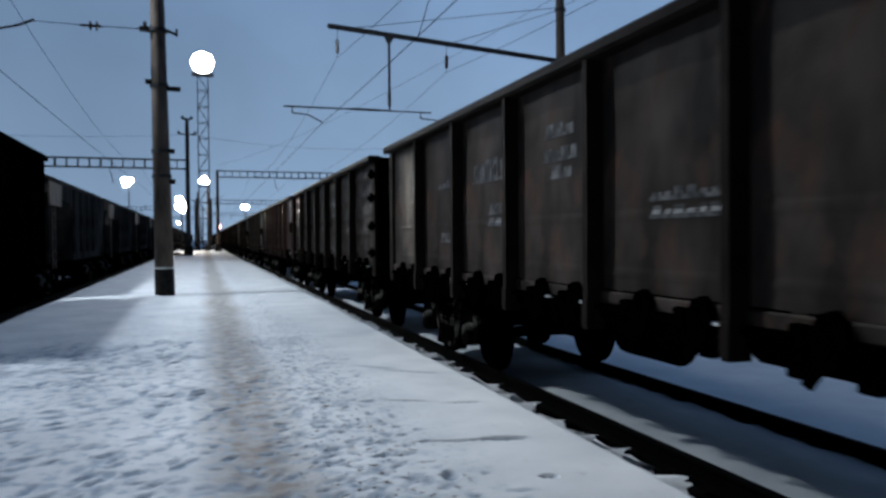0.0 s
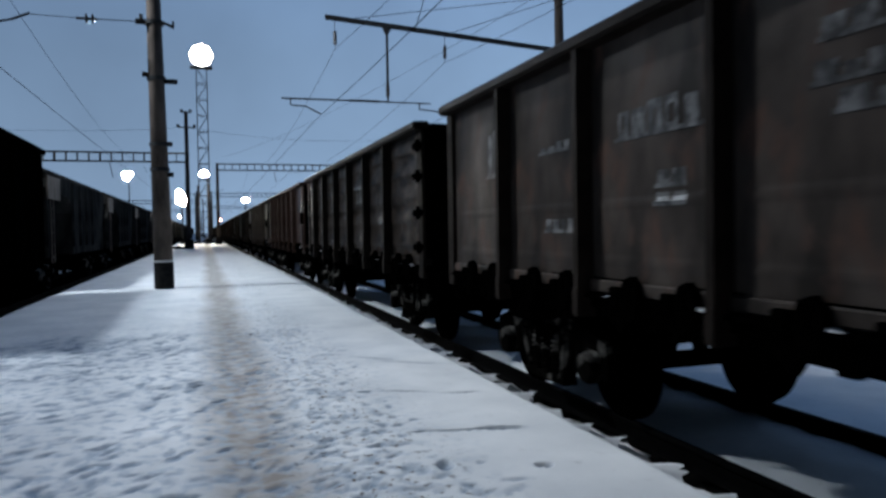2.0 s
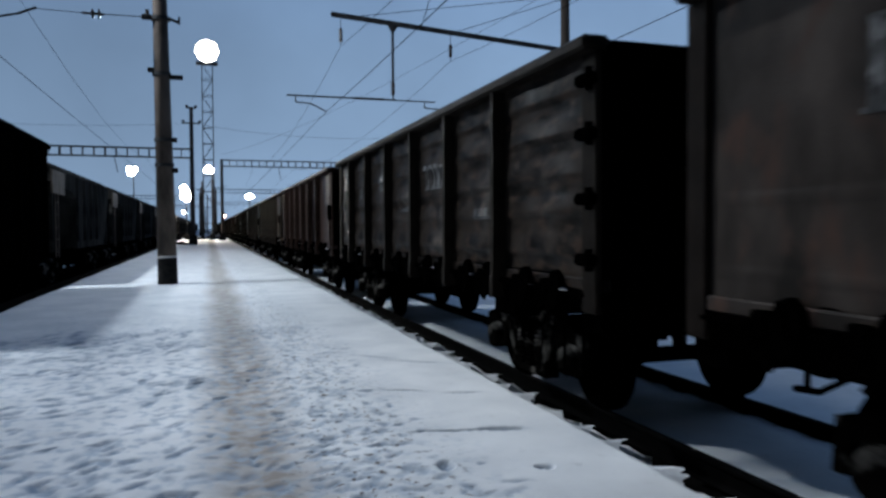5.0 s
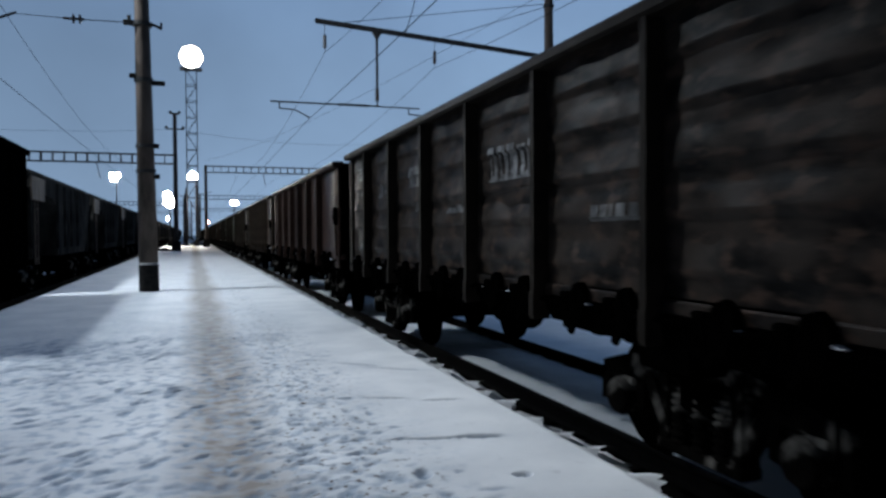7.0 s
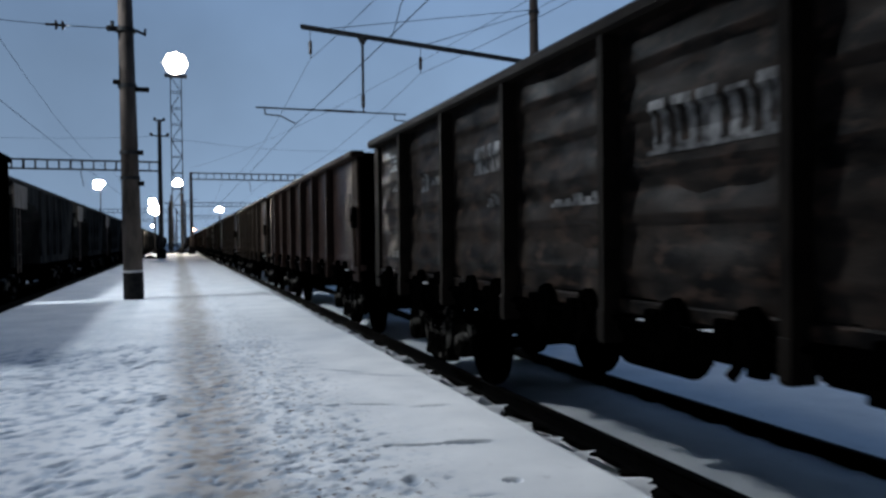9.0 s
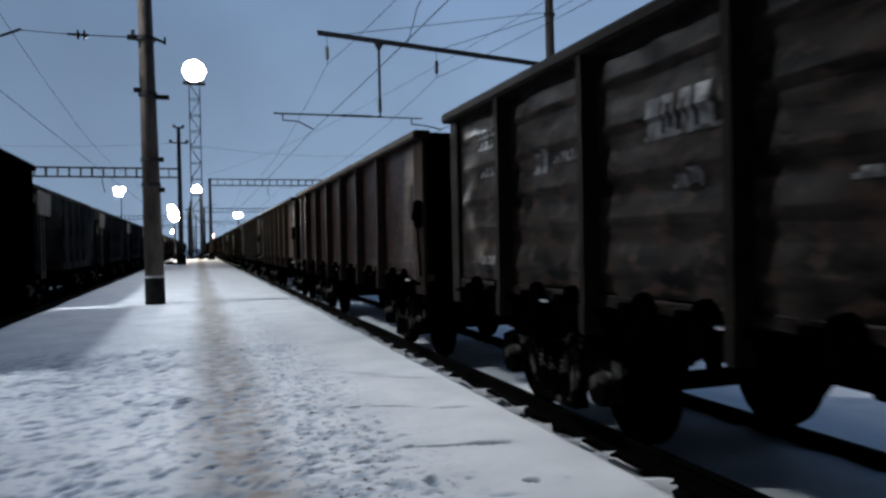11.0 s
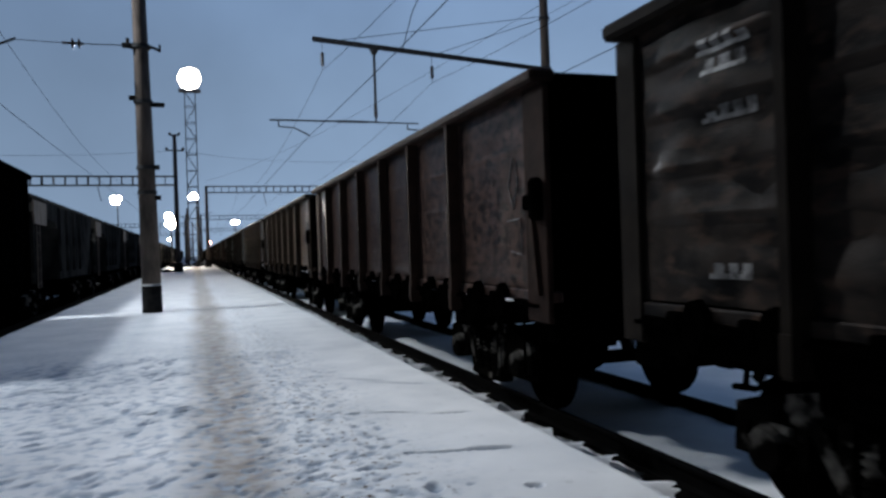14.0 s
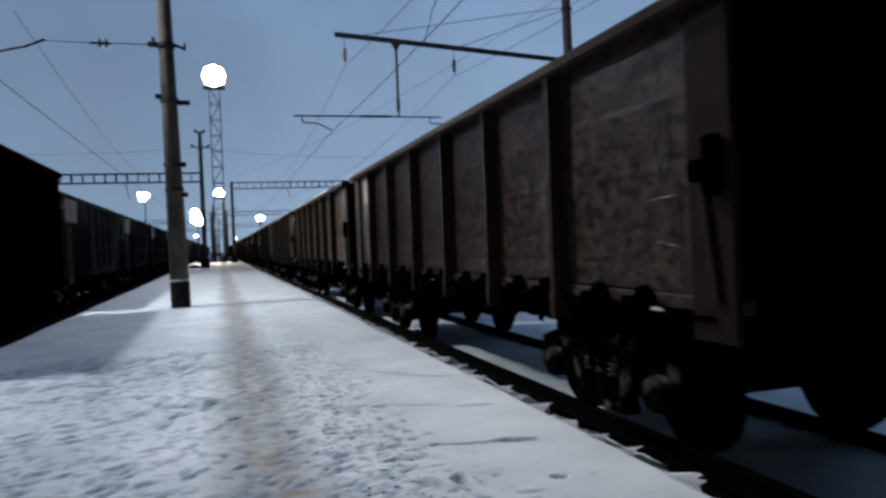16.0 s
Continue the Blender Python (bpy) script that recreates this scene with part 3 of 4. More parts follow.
def gondola(label, frame_mat, panel_mat, kind, marks, fittings, near, far, corner_width, pivot=4.05):
    """near, far: length of the leading and the trailing bay with their corner posts."""
    HALF = (near + far + 5 * STEP) / 2
    posts = [-HALF + near + i * STEP for i in range(6)]
    starts = [-HALF + corner_width] + posts
    ends = posts + [HALF - corner_width]
    w = empty("gondola_wagon", label, "freight wagon", group="wagons of the passing train")
    w["half_length"] = HALF
    # side sheets, both sides
    for i, (y0, y1) in enumerate(zip(starts, ends)):
        panel = panel_mesh(kind, y1 - y0 - 0.02, i)
        panel.materials.append(panel_mat)
        again("side_panel", panel, w, (0, y0 + 0.01, 0))
        ob = again("side_panel", panel, w, (0, y1 - 0.01, 0))
        ob.rotation_euler = (0, 0, math.pi)
    # posts
    bm = B()
    prism(bm, [(-SIDE, -0.036), (-SIDE, 0.036), (-SKIN + 0.01, 0.05), (-SKIN + 0.01, -0.05)], 2, 1.02, TOP - 0.12)
    box(bm, -SIDE - 0.010, -SIDE + 0.004, -0.045, 0.045, 1.04, 1.26, 0.004)
    post = mesh_of("side_post", bm, frame_mat)
    cw = corner_width / 2
    bm = box(B(), -SKIN - 0.045, -SKIN + 0.01, -cw, cw, 1.05, TOP - 0.12, 0.012)
    corner = mesh_of("corner_post", bm, frame_mat)
    for y in posts:
        again("side_post", post, w, (0, y, 0))
        ob = again("side_post", post, w, (0, y, 0))
        ob.rotation_euler = (0, 0, math.pi)
    for s in (-1, 1):
        a = again("corner_post", corner, w, (0, s * (HALF - cw), 0))
        b = again("corner_post", corner, w, (0, s * (HALF - cw), 0))
        b.rotation_euler = (0, 0, math.pi)
        # rounded top chord and lower chord
        bm = B()
        x0, x1 = sorted((s * (SIDE - 0.02), s * (SKIN - 0.09)))
        box(bm, x0 - (0.035 if s < 0 else 0), x1 + (0.035 if s > 0 else 0), -HALF, HALF, TOP - 0.12, TOP, 0.028)
        part("top_chord", bm, frame_mat, w)
        bm = B()
        x0, x1 = sorted((s * (SKIN + 0.03), s * (SKIN - 0.10)))
        box(bm, x0, x1, -HALF, HALF, 1.235, FLOOR + 0.005, 0.012)
        part("lower_chord", bm, panel_mat, w)
        part("side_sill", box(B(), x0, x1, -HALF, HALF, 1.10, 1.232, 0.012), UNDER, w, "near-black side sill")
        # end wall with horizontal stiffeners; the leading one's shade is in its colour
        y = s * (HALF - 0.06)
        bm = box(B(), -SKIN, SKIN, y - 0.03, y + 0.03, FLOOR - 0.12, TOP - 0.03, 0.008)
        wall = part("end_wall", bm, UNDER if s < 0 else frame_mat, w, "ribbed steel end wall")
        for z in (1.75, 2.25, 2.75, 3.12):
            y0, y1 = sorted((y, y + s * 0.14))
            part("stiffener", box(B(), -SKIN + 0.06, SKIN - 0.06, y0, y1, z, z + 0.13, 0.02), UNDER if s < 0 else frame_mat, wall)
        # buffer beam, coupler, hose
        y0, y1 = sorted((s * (HALF - 0.02), s * (HALF - 0.35)))
        part("end_beam", box(B(), -1.38, 1.38, y0, y1, 0.86, 1.20, 0.02), UNDER, w)
        bm = B()
        y0, y1 = sorted((s * (HALF - 0.1), s * (HALF + 0.36)))
        box(bm, -0.11, 0.11, y0, y1, 0.94, 1.16, 0.03)
        prism(bm, [(-0.22, s * (HALF + 0.36)), (-0.22, s * (HALF + 0.56)), (-0.05, s * (HALF + 0.60)), (0.0, s * (HALF + 0.46)), (0.2, s * (HALF + 0.52)), (0.2, s * (HALF + 0.32)), (-0.1, s * (HALF + 0.28))], 2, 0.88, 1.22)
        part("coupler", bm, UNDER, w, "cast knuckle coupler")
    for s in (-1, 1):
        bm = B()
        pts = [(0.35, s * (HALF + 0.02), 0.98), (0.40, s * (HALF + 0.22), 0.86), (0.36, s * (HALF + 0.36), 0.58), (0.20, s * (HALF + 0.52), 0.44), (0.02, s * (HALF + 0.585), 0.47)]
        for a, b in zip(pts, pts[1:]):
            rod(bm, a, b, 0.028, n=8)
        part("brake_hose", bm, UNDER, w, "black rubber brake hose")
    for s in (-1,):
        # step under the leading corner
        bm = B()
        yc = s * (HALF - 0.42)
        for d in (-0.17, 0.17):
            rod(bm, (-SKIN - 0.02, yc + d, 1.14), (-SKIN - 0.02, yc + d, 0.50), 0.016, n=6)
        box(bm, -SKIN - 0.09, -SKIN + 0.02, yc - 0.19, yc + 0.19, 0.485, 0.51, 0.006)
        part("corner_step", bm, UNDER, w)
    # discharge hatches: hinges and latches under each bay
    bm = B()
    prism(bm, [(0.20, 1.24), (0.22, 1.33), (0.29, 1.39), (0.38, 1.36), (0.44, 1.24), (0.40, 1.08), (0.30, 1.05), (0.24, 1.12)], 0, -SKIN - 0.10, -SKIN - 0.035)
    rod(bm, (-SKIN - 0.12, 0.33, 1.26), (-SKIN - 0.02, 0.33, 1.26), 0.035, n=8)
    box(bm, -SKIN - 0.11, -SKIN - 0.04, 0.45, 0.58, 1.14, 1.30, 0.015)
    prism(bm, [(0.34, 1.10), (0.42, 1.10), (0.52, 0.98), (0.46, 0.95)], 0, -SKIN - 0.07, -SKIN - 0.04)
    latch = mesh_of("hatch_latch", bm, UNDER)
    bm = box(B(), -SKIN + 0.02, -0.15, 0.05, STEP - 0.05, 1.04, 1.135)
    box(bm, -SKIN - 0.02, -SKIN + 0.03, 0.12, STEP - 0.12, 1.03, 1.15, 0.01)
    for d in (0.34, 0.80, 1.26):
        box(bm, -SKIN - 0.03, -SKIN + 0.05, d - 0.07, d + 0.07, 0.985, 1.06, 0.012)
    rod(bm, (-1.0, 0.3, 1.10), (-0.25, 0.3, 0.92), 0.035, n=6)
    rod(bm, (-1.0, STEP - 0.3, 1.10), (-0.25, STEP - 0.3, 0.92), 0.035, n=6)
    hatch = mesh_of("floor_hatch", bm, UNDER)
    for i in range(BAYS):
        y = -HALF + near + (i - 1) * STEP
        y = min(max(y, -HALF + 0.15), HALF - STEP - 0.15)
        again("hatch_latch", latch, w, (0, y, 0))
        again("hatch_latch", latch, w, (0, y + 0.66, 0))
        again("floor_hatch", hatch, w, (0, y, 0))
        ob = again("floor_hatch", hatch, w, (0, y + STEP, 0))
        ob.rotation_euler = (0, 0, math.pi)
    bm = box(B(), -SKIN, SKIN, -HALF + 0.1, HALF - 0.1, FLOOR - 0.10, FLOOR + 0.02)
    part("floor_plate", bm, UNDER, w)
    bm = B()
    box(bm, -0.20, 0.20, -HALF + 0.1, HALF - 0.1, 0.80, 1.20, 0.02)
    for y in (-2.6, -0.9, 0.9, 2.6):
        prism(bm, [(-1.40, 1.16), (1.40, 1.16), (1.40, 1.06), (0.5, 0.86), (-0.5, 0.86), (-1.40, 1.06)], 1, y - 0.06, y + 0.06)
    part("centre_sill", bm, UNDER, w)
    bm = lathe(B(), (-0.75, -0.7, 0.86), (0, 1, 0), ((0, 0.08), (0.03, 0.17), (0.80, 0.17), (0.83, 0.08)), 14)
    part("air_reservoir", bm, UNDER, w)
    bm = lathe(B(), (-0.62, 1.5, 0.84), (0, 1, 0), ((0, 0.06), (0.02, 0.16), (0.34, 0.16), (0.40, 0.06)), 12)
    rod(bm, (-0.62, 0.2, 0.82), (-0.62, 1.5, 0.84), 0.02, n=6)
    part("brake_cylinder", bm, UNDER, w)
    # slivers of snow on the ledge under the sheets
    rng = random.Random(len(label))
    for i in range(BAYS):
        y = min(max(-HALF + near + (i - 1) * STEP, -HALF + 0.15), HALF - STEP - 0.15)
        for d in (rng.uniform(0.1, 0.3), rng.uniform(0.75, 0.95)):
            if rng.random() < 0.75:
                ln = rng.uniform(0.15, 0.5)
                bm = prism(B(), [(y + d, 1.215), (y + d + 0.06, 1.236), (y + d + ln * 0.6, 1.244), (y + d + ln, 1.215)], 0, -SKIN - 0.085, -SKIN - 0.032)
                part("ledge_snow", bm, SNOW_PLAIN, w, "sliver of snow on the ledge")
    part("hatch_ledge", box(B(), -SKIN - 0.085, -SKIN - 0.032, -HALF + 0.2, HALF - 0.2, 1.185, 1.214, 0.004), UNDER, w)
    if fittings == "lock":
        # chalk signs on the first sheet
        for pts in (((0.78, 2.62), (0.66, 2.40), (0.78, 2.12), (0.90, 2.36), (0.78, 2.62)), ((0.92, 2.0), (0.62, 2.02), (0.60, 1.66), (0.86, 1.70)), ((1.30, 2.44), (1.28, 2.38))):
            bm = B()
            span = ends[0] - starts[0] - 0.02
            line = []
            for (ya, za), (yb, zb) in zip(pts, pts[1:]):
                for i in range(7):
                    y, z = -HALF + ya + (yb - ya) * i / 6, za + (zb - za) * i / 6
                    line.append((-SKIN - 0.004 - sheet_offset(kind, 0, min(1, max(0, (y - starts[0] - 0.01) / span)), z), y, z))
            tube(bm, [p for i, p in enumerate(line) if i % 7 or i == 0], 0.007)
            part("chalk_sign", bm, MARK, w, "faint chalk sign")
    # door lock with its lever, or door hinges, at the leading corner
    if fittings == "lock":
        bm = box(B(), -SKIN - 0.14, -SKIN - 0.04, -HALF + 0.05, -HALF + 0.20, 1.98, 2.36, 0.03)
        box(bm, -SKIN - 0.12, -SKIN - 0.04, -HALF + 0.18, -HALF + 0.36, 2.08, 2.22, 0.02)
        part("door_lock", bm, UNDER, w, "black cast door lock")
        bm = prism(B(), [(-HALF + 0.24, 2.02), (-HALF + 0.30, 2.02), (-HALF + 0.24, 1.36), (-HALF + 0.12, 1.30), (-HALF + 0.14, 1.42)], 0, -SKIN - 0.085, -SKIN - 0.05)
        part("lock_lever", bm, frame_mat, w)
    elif fittings == "hinges":
        for z in (1.45, 1.95, 2.48, 2.92):
            bm = box(B(), -SKIN - 0.14, -SKIN - 0.04, -HALF - 0.04, -HALF + 0.22, z, z + 0.10, 0.025)
            rod(bm, (-SKIN - 0.10, -HALF + 0.02, z - 0.04), (-SKIN - 0.10, -HALF + 0.02, z + 0.14), 0.035, n=8)
            part("door_hinge", bm, UNDER, w, "black cast door hinge")
    # bogies
    for s in (-1, 1):
        yb = s * pivot
        bogie = new("bogie", mesh_of("bogie", box(B(), -1.16, 1.16, -0.21, 0.21, 0.52, 0.78, 0.05), UNDER))
        bogie.parent = w
        bogie.location = (0, yb, 0)
        bm = box(B(), -1.42, 1.42, yb - 0.30, yb + 0.30, 0.84, 1.13, 0.03)
        for x in (-1.36, 1.36):
            box(bm, x - 0.05, x + 0.05, yb - 1.35, yb + 1.35, 0.99, 1.13, 0.015)
        part("body_bolster", bm, UNDER, w)
        for m in (-1, 1):
            again("side_frame", SIDE_FRAMES[m], bogie)
        for a in (-0.925, 0.925):
            again("axle_box", AXLEBOX, bogie, (0, a, 0))
            ob = again("axle_box", AXLEBOX, bogie, (0, a, 0))
            ob.rotation_euler = (0, 0, math.pi)
            wheelset(w, yb + a)
        for a in (-0.22, 0.0, 0.22):
            again("spring", SPRING, bogie, (0, a, 0))
        bm = B()
        for a in (-0.42, 0.42):
            box(bm, -0.9, 0.9, a - 0.04, a + 0.04, 0.38, 0.46, 0.01)
        part("brake_beam", bm, UNDER, bogie)
    for seed, y0, z0, width, height, strokes in marks:
        part("painted_mark", marks_mesh(kind, list(zip(starts, ends)), seed, y0, z0, width, height, strokes), MARK, w, "worn white painted marking")
    return w


def bay(i, d=0.0):
    """Where a bay begins along the wagon; bay 0 is at the leading end."""
    return (-6.35 + 0.24 if i == 0 else -4.30 + (i - 1) * STEP) + d


GRAPHITE = gondola("dark graphite gondola wagon with ribbed side sheets", FRAME_B, PANEL_B, "ribbed",
                   [(1, bay(2, 0.41), 2.32, 1.20, 0.34, 5), (2, bay(4, 0.3), 2.45, 1.0, 0.26, 5), (3, bay(4, 0.7), 2.08, 0.3, 0.14, 2), (9, bay(5, 1.10), 2.38, 0.28, 0.20, 2), (10, bay(5, 0.50), 2.42, 0.50, 0.10, 5), (4, bay(6, 0.60), 2.46, 0.45, 0.08, 4),
                    (5, bay(3, 0.3), 2.02, 0.95, 0.08, 6), (6, bay(6, 0.62), 2.88, 0.45, 0.10, 4), (36, bay(6, 0.66), 2.76, 0.36, 0.08, 3), (7, bay(6, 0.65), 1.52, 0.35, 0.08, 3), (8, bay(1, 0.5), 1.88, 0.7, 0.10, 5)], "hinges", 2.04, 1.66, 0.24)
BROWN = gondola("grey-brown gondola wagon with smooth side sheets", FRAME_A, PANEL_A, "plain",
                [(11, bay(4, 0.50), 2.40, 1.25, 0.26, 6), (12, bay(4, 0.85), 2.04, 0.36, 0.10, 2), (13, bay(4, 0.85), 1.90, 0.36, 0.08, 2), (14, bay(6, 0.75), 2.30, 0.28, 0.52, 2), (15, bay(5, 0.80), 2.42, 0.6, 0.12, 4),
                 (16, bay(5, 0.60), 1.70, 0.7, 0.14, 5), (17, bay(3, 0.90), 2.68, 0.55, 0.14, 3), (18, bay(3, 0.85), 2.46, 0.65, 0.12, 4), (19, bay(3, 0.95), 2.30, 0.4, 0.12, 2),
                 (20, bay(2, 0.65), 2.04, 0.78, 0.09, 6), (21, bay(2, 0.65), 1.90, 0.78, 0.08, 6)], "", 2.60, 1.90, 0.20, 4.325)
RUST = gondola("rust-brown gondola wagon with peeling paint", FRAME_C, PANEL_C, "seamed",
               [(31, bay(6, 0.5), 2.1, 0.35, 0.65, 2), (32, bay(5, 0.5), 2.3, 0.5, 0.35, 3), (33, bay(4, 0.6), 2.25, 0.3, 0.2, 2)], "lock", 2.35, 1.95, 0.44)
OCHRE = gondola("ochre-brown gondola wagon with smooth side sheets", FRAME_D, PANEL_D, "plain",
                [(41, bay(3, 0.4), 2.3, 0.8, 0.25, 4), (42, bay(5, 0.4), 2.2, 0.6, 0.3, 3)], "lock", 2.2, 1.95, 0.30)

# order along the train, counted from the rust-brown wagon
TRAIN = [(0, RUST), (-1, GRAPHITE), (-2, BROWN), (1, OCHRE)]
for k, kind in ((-3, RUST), (2, OCHRE), (3, BROWN), (4, GRAPHITE), (5, RUST), (6, BROWN), (7, OCHRE), (8, GRAPHITE), (9, BROWN), (10, RUST), (11, GRAPHITE), (12, BROWN), (13, RUST), (14, OCHRE),
                (15, BROWN), (16, GRAPHITE), (17, RUST), (18, BROWN), (19, OCHRE), (20, GRAPHITE), (21, RUST)):
    TRAIN.append((k, copy_thing(kind, pose(0, 0, 0))))
TRAIN.sort(key=lambda kw: kw[0])
AHEAD = {}                                # middle of each wagon, from the rust-brown wagon's leading end
run = 0.0
for k, w in TRAIN:
    if k >= 0:
        AHEAD[k] = run + w["half_length"]
        run += 2 * w["half_length"] + GAP
run = -GAP
for k, w in TRAIN[::-1]:
    if k < 0:
        AHEAD[k] = run - w["half_length"]
        run -= 2 * w["half_length"] + GAP
for k, w in TRAIN:
    w.location = (AXIS_R, train_at(0) + AHEAD[k], RAIL_Z)


# ---- standing train on the other side: a taller gondola, then hopper wagons ----
def tall_wagon():
    w = empty("box_gondola_wagon", "tall gondola wagon standing beside the platform, shade in its near-black colour", "freight wagon", (AXIS_L, 17.55, RAIL_Z), "wagons of the standing train")
    # body, posts and chord near black: the unlit side's shade is in the colour
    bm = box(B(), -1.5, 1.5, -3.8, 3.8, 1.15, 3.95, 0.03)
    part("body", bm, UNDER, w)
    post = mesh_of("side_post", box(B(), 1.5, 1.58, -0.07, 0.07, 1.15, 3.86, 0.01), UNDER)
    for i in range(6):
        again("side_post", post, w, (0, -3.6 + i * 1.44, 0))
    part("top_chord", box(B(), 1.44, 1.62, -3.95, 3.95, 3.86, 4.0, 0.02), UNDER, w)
    # the load stands a little above the rim
    bm = B()
    bmesh.ops.create_grid(bm, x_segments=10, y_segments=30, size=1.0)
    for v in bm.verts:
        x, y = v.co.x * 1.42, v.co.y * 3.7
        h = (1 - abs(v.co.x) ** 3) * (1 - v.co.y ** 8) * (0.16 + 0.12 * noise.noise(Vector((x * 1.3, y * 1.3, 3))) + 0.05 * noise.noise(Vector((x * 5, y * 5, 8))))
        v.co = Vector((x, y, 3.96 + max(0.0, h)))
    part("load", bm, BALLAST, w, "dark heaped load")
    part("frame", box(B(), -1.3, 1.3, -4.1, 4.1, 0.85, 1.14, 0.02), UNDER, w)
    for a in (-3.2, -1.4, 1.4, 3.2):
        wheelset(w, a)
    return w


def hopper():
    """A covered hopper: straight sides between sloped end sheets, a low rounded roof, end platform with plate and ladder."""
    w = empty("hopper_wagon", "grey cement hopper wagon with sloped ends", "freight wagon", group="wagons of the standing train")
    L = 5.9
    bm = B()
    prism(bm, [(-L, 3.08), (-L + 0.1, 3.46), (L - 0.1, 3.46), (L, 3.30), (4.3, 1.15), (-1.9, 1.15), (-1.95, 2.45), (-2.15, 2.75), (-2.6, 2.92)], 0, -1.5, 1.5)
    part("body", bm, HOPPER, w)
    bm = prism(B(), [(-1.5, 3.44), (-1.35, 3.62), (-0.7, 3.78), (0.7, 3.78), (1.35, 3.62), (1.5, 3.44)], 1, -L + 0.05, L - 0.05)
    part("roof", bm, HOPPER, w)
    rib = mesh_of("side_rib", prism(B(), [(1.5, -0.06), (1.58, -0.04), (1.58, 0.04), (1.5, 0.06)], 2, 1.4, 3.4), HOPPER)
    for y in (-2.1, -0.7, 0.7, 2.1):
        again("side_rib", rib, w, (0, y, 0))
    for s in (-1, 1):
        for x in (-1.35, 1.40):
            part("end_post", box(B(), x - 0.06, x + 0.06, s * 5.55 - 0.08, s * 5.55 + 0.08, 1.1, 3.4, 0.01), HOPPER, w)
            part("brace", rod(B(), (x * 0.8, s * 5.5, 1.2), (x * 0.8, s * 4.4, 2.3), 0.05, n=6), UNDER, w)
        bm = box(B(), -1.5, 1.5, s * 5.9 - 0.35, s * 5.9 + 0.35, 1.05, 1.14, 0.01)
        part("end_platform", bm, UNDER, w)
    part("number_plate_board", box(B(), 1.50, 1.55, -5.95, -4.2, 2.75, 3.40, 0.02), CONCRETE, w, "pale grey plate")
    bm = B()
    for d in (-5.75, -5.35):
        rod(bm, (1.56, d, 1.0), (1.56, d, 2.75), 0.018, n=6)
    for k in range(5):
        rod(bm, (1.56, -5.75, 1.15 + 0.34 * k), (1.56, -5.35, 1.15 + 0.34 * k), 0.014, n=6)
    part("ladder", bm, CONCRETE, w)
    bm = box(B(), -0.6, 0.6, -6.1, 6.1, 0.80, 1.12, 0.02)
    for y in (-1.6, 1.6):
        prism(bm, [(-1.0, 1.15), (1.0, 1.15), (0.45, 0.45), (-0.45, 0.45)], 1, y - 0.9, y + 0.9)
    part("discharge_chute", bm, UNDER, w)
    for s in (-1, 1):
        bogie = new("bogie", mesh_of("bogie", box(B(), -1.16, 1.16, -0.21, 0.21, 0.52, 0.78, 0.05), UNDER))
        bogie.parent = w
        bogie.location = (0, s * 4.2, 0)
        for m in (-1, 1):
            again("side_frame", SIDE_FRAMES[m], bogie)
        for a in (-0.925, 0.925):
            wheelset(w, s * 4.2 + a)
    return w


tall_wagon()
first = hopper()
first.location = (AXIS_L, 28.0, RAIL_Z)
for k in range(1, 22):
    copy_thing(first, pose(AXIS_L, 28.0 + 13.1 * k, RAIL_Z))


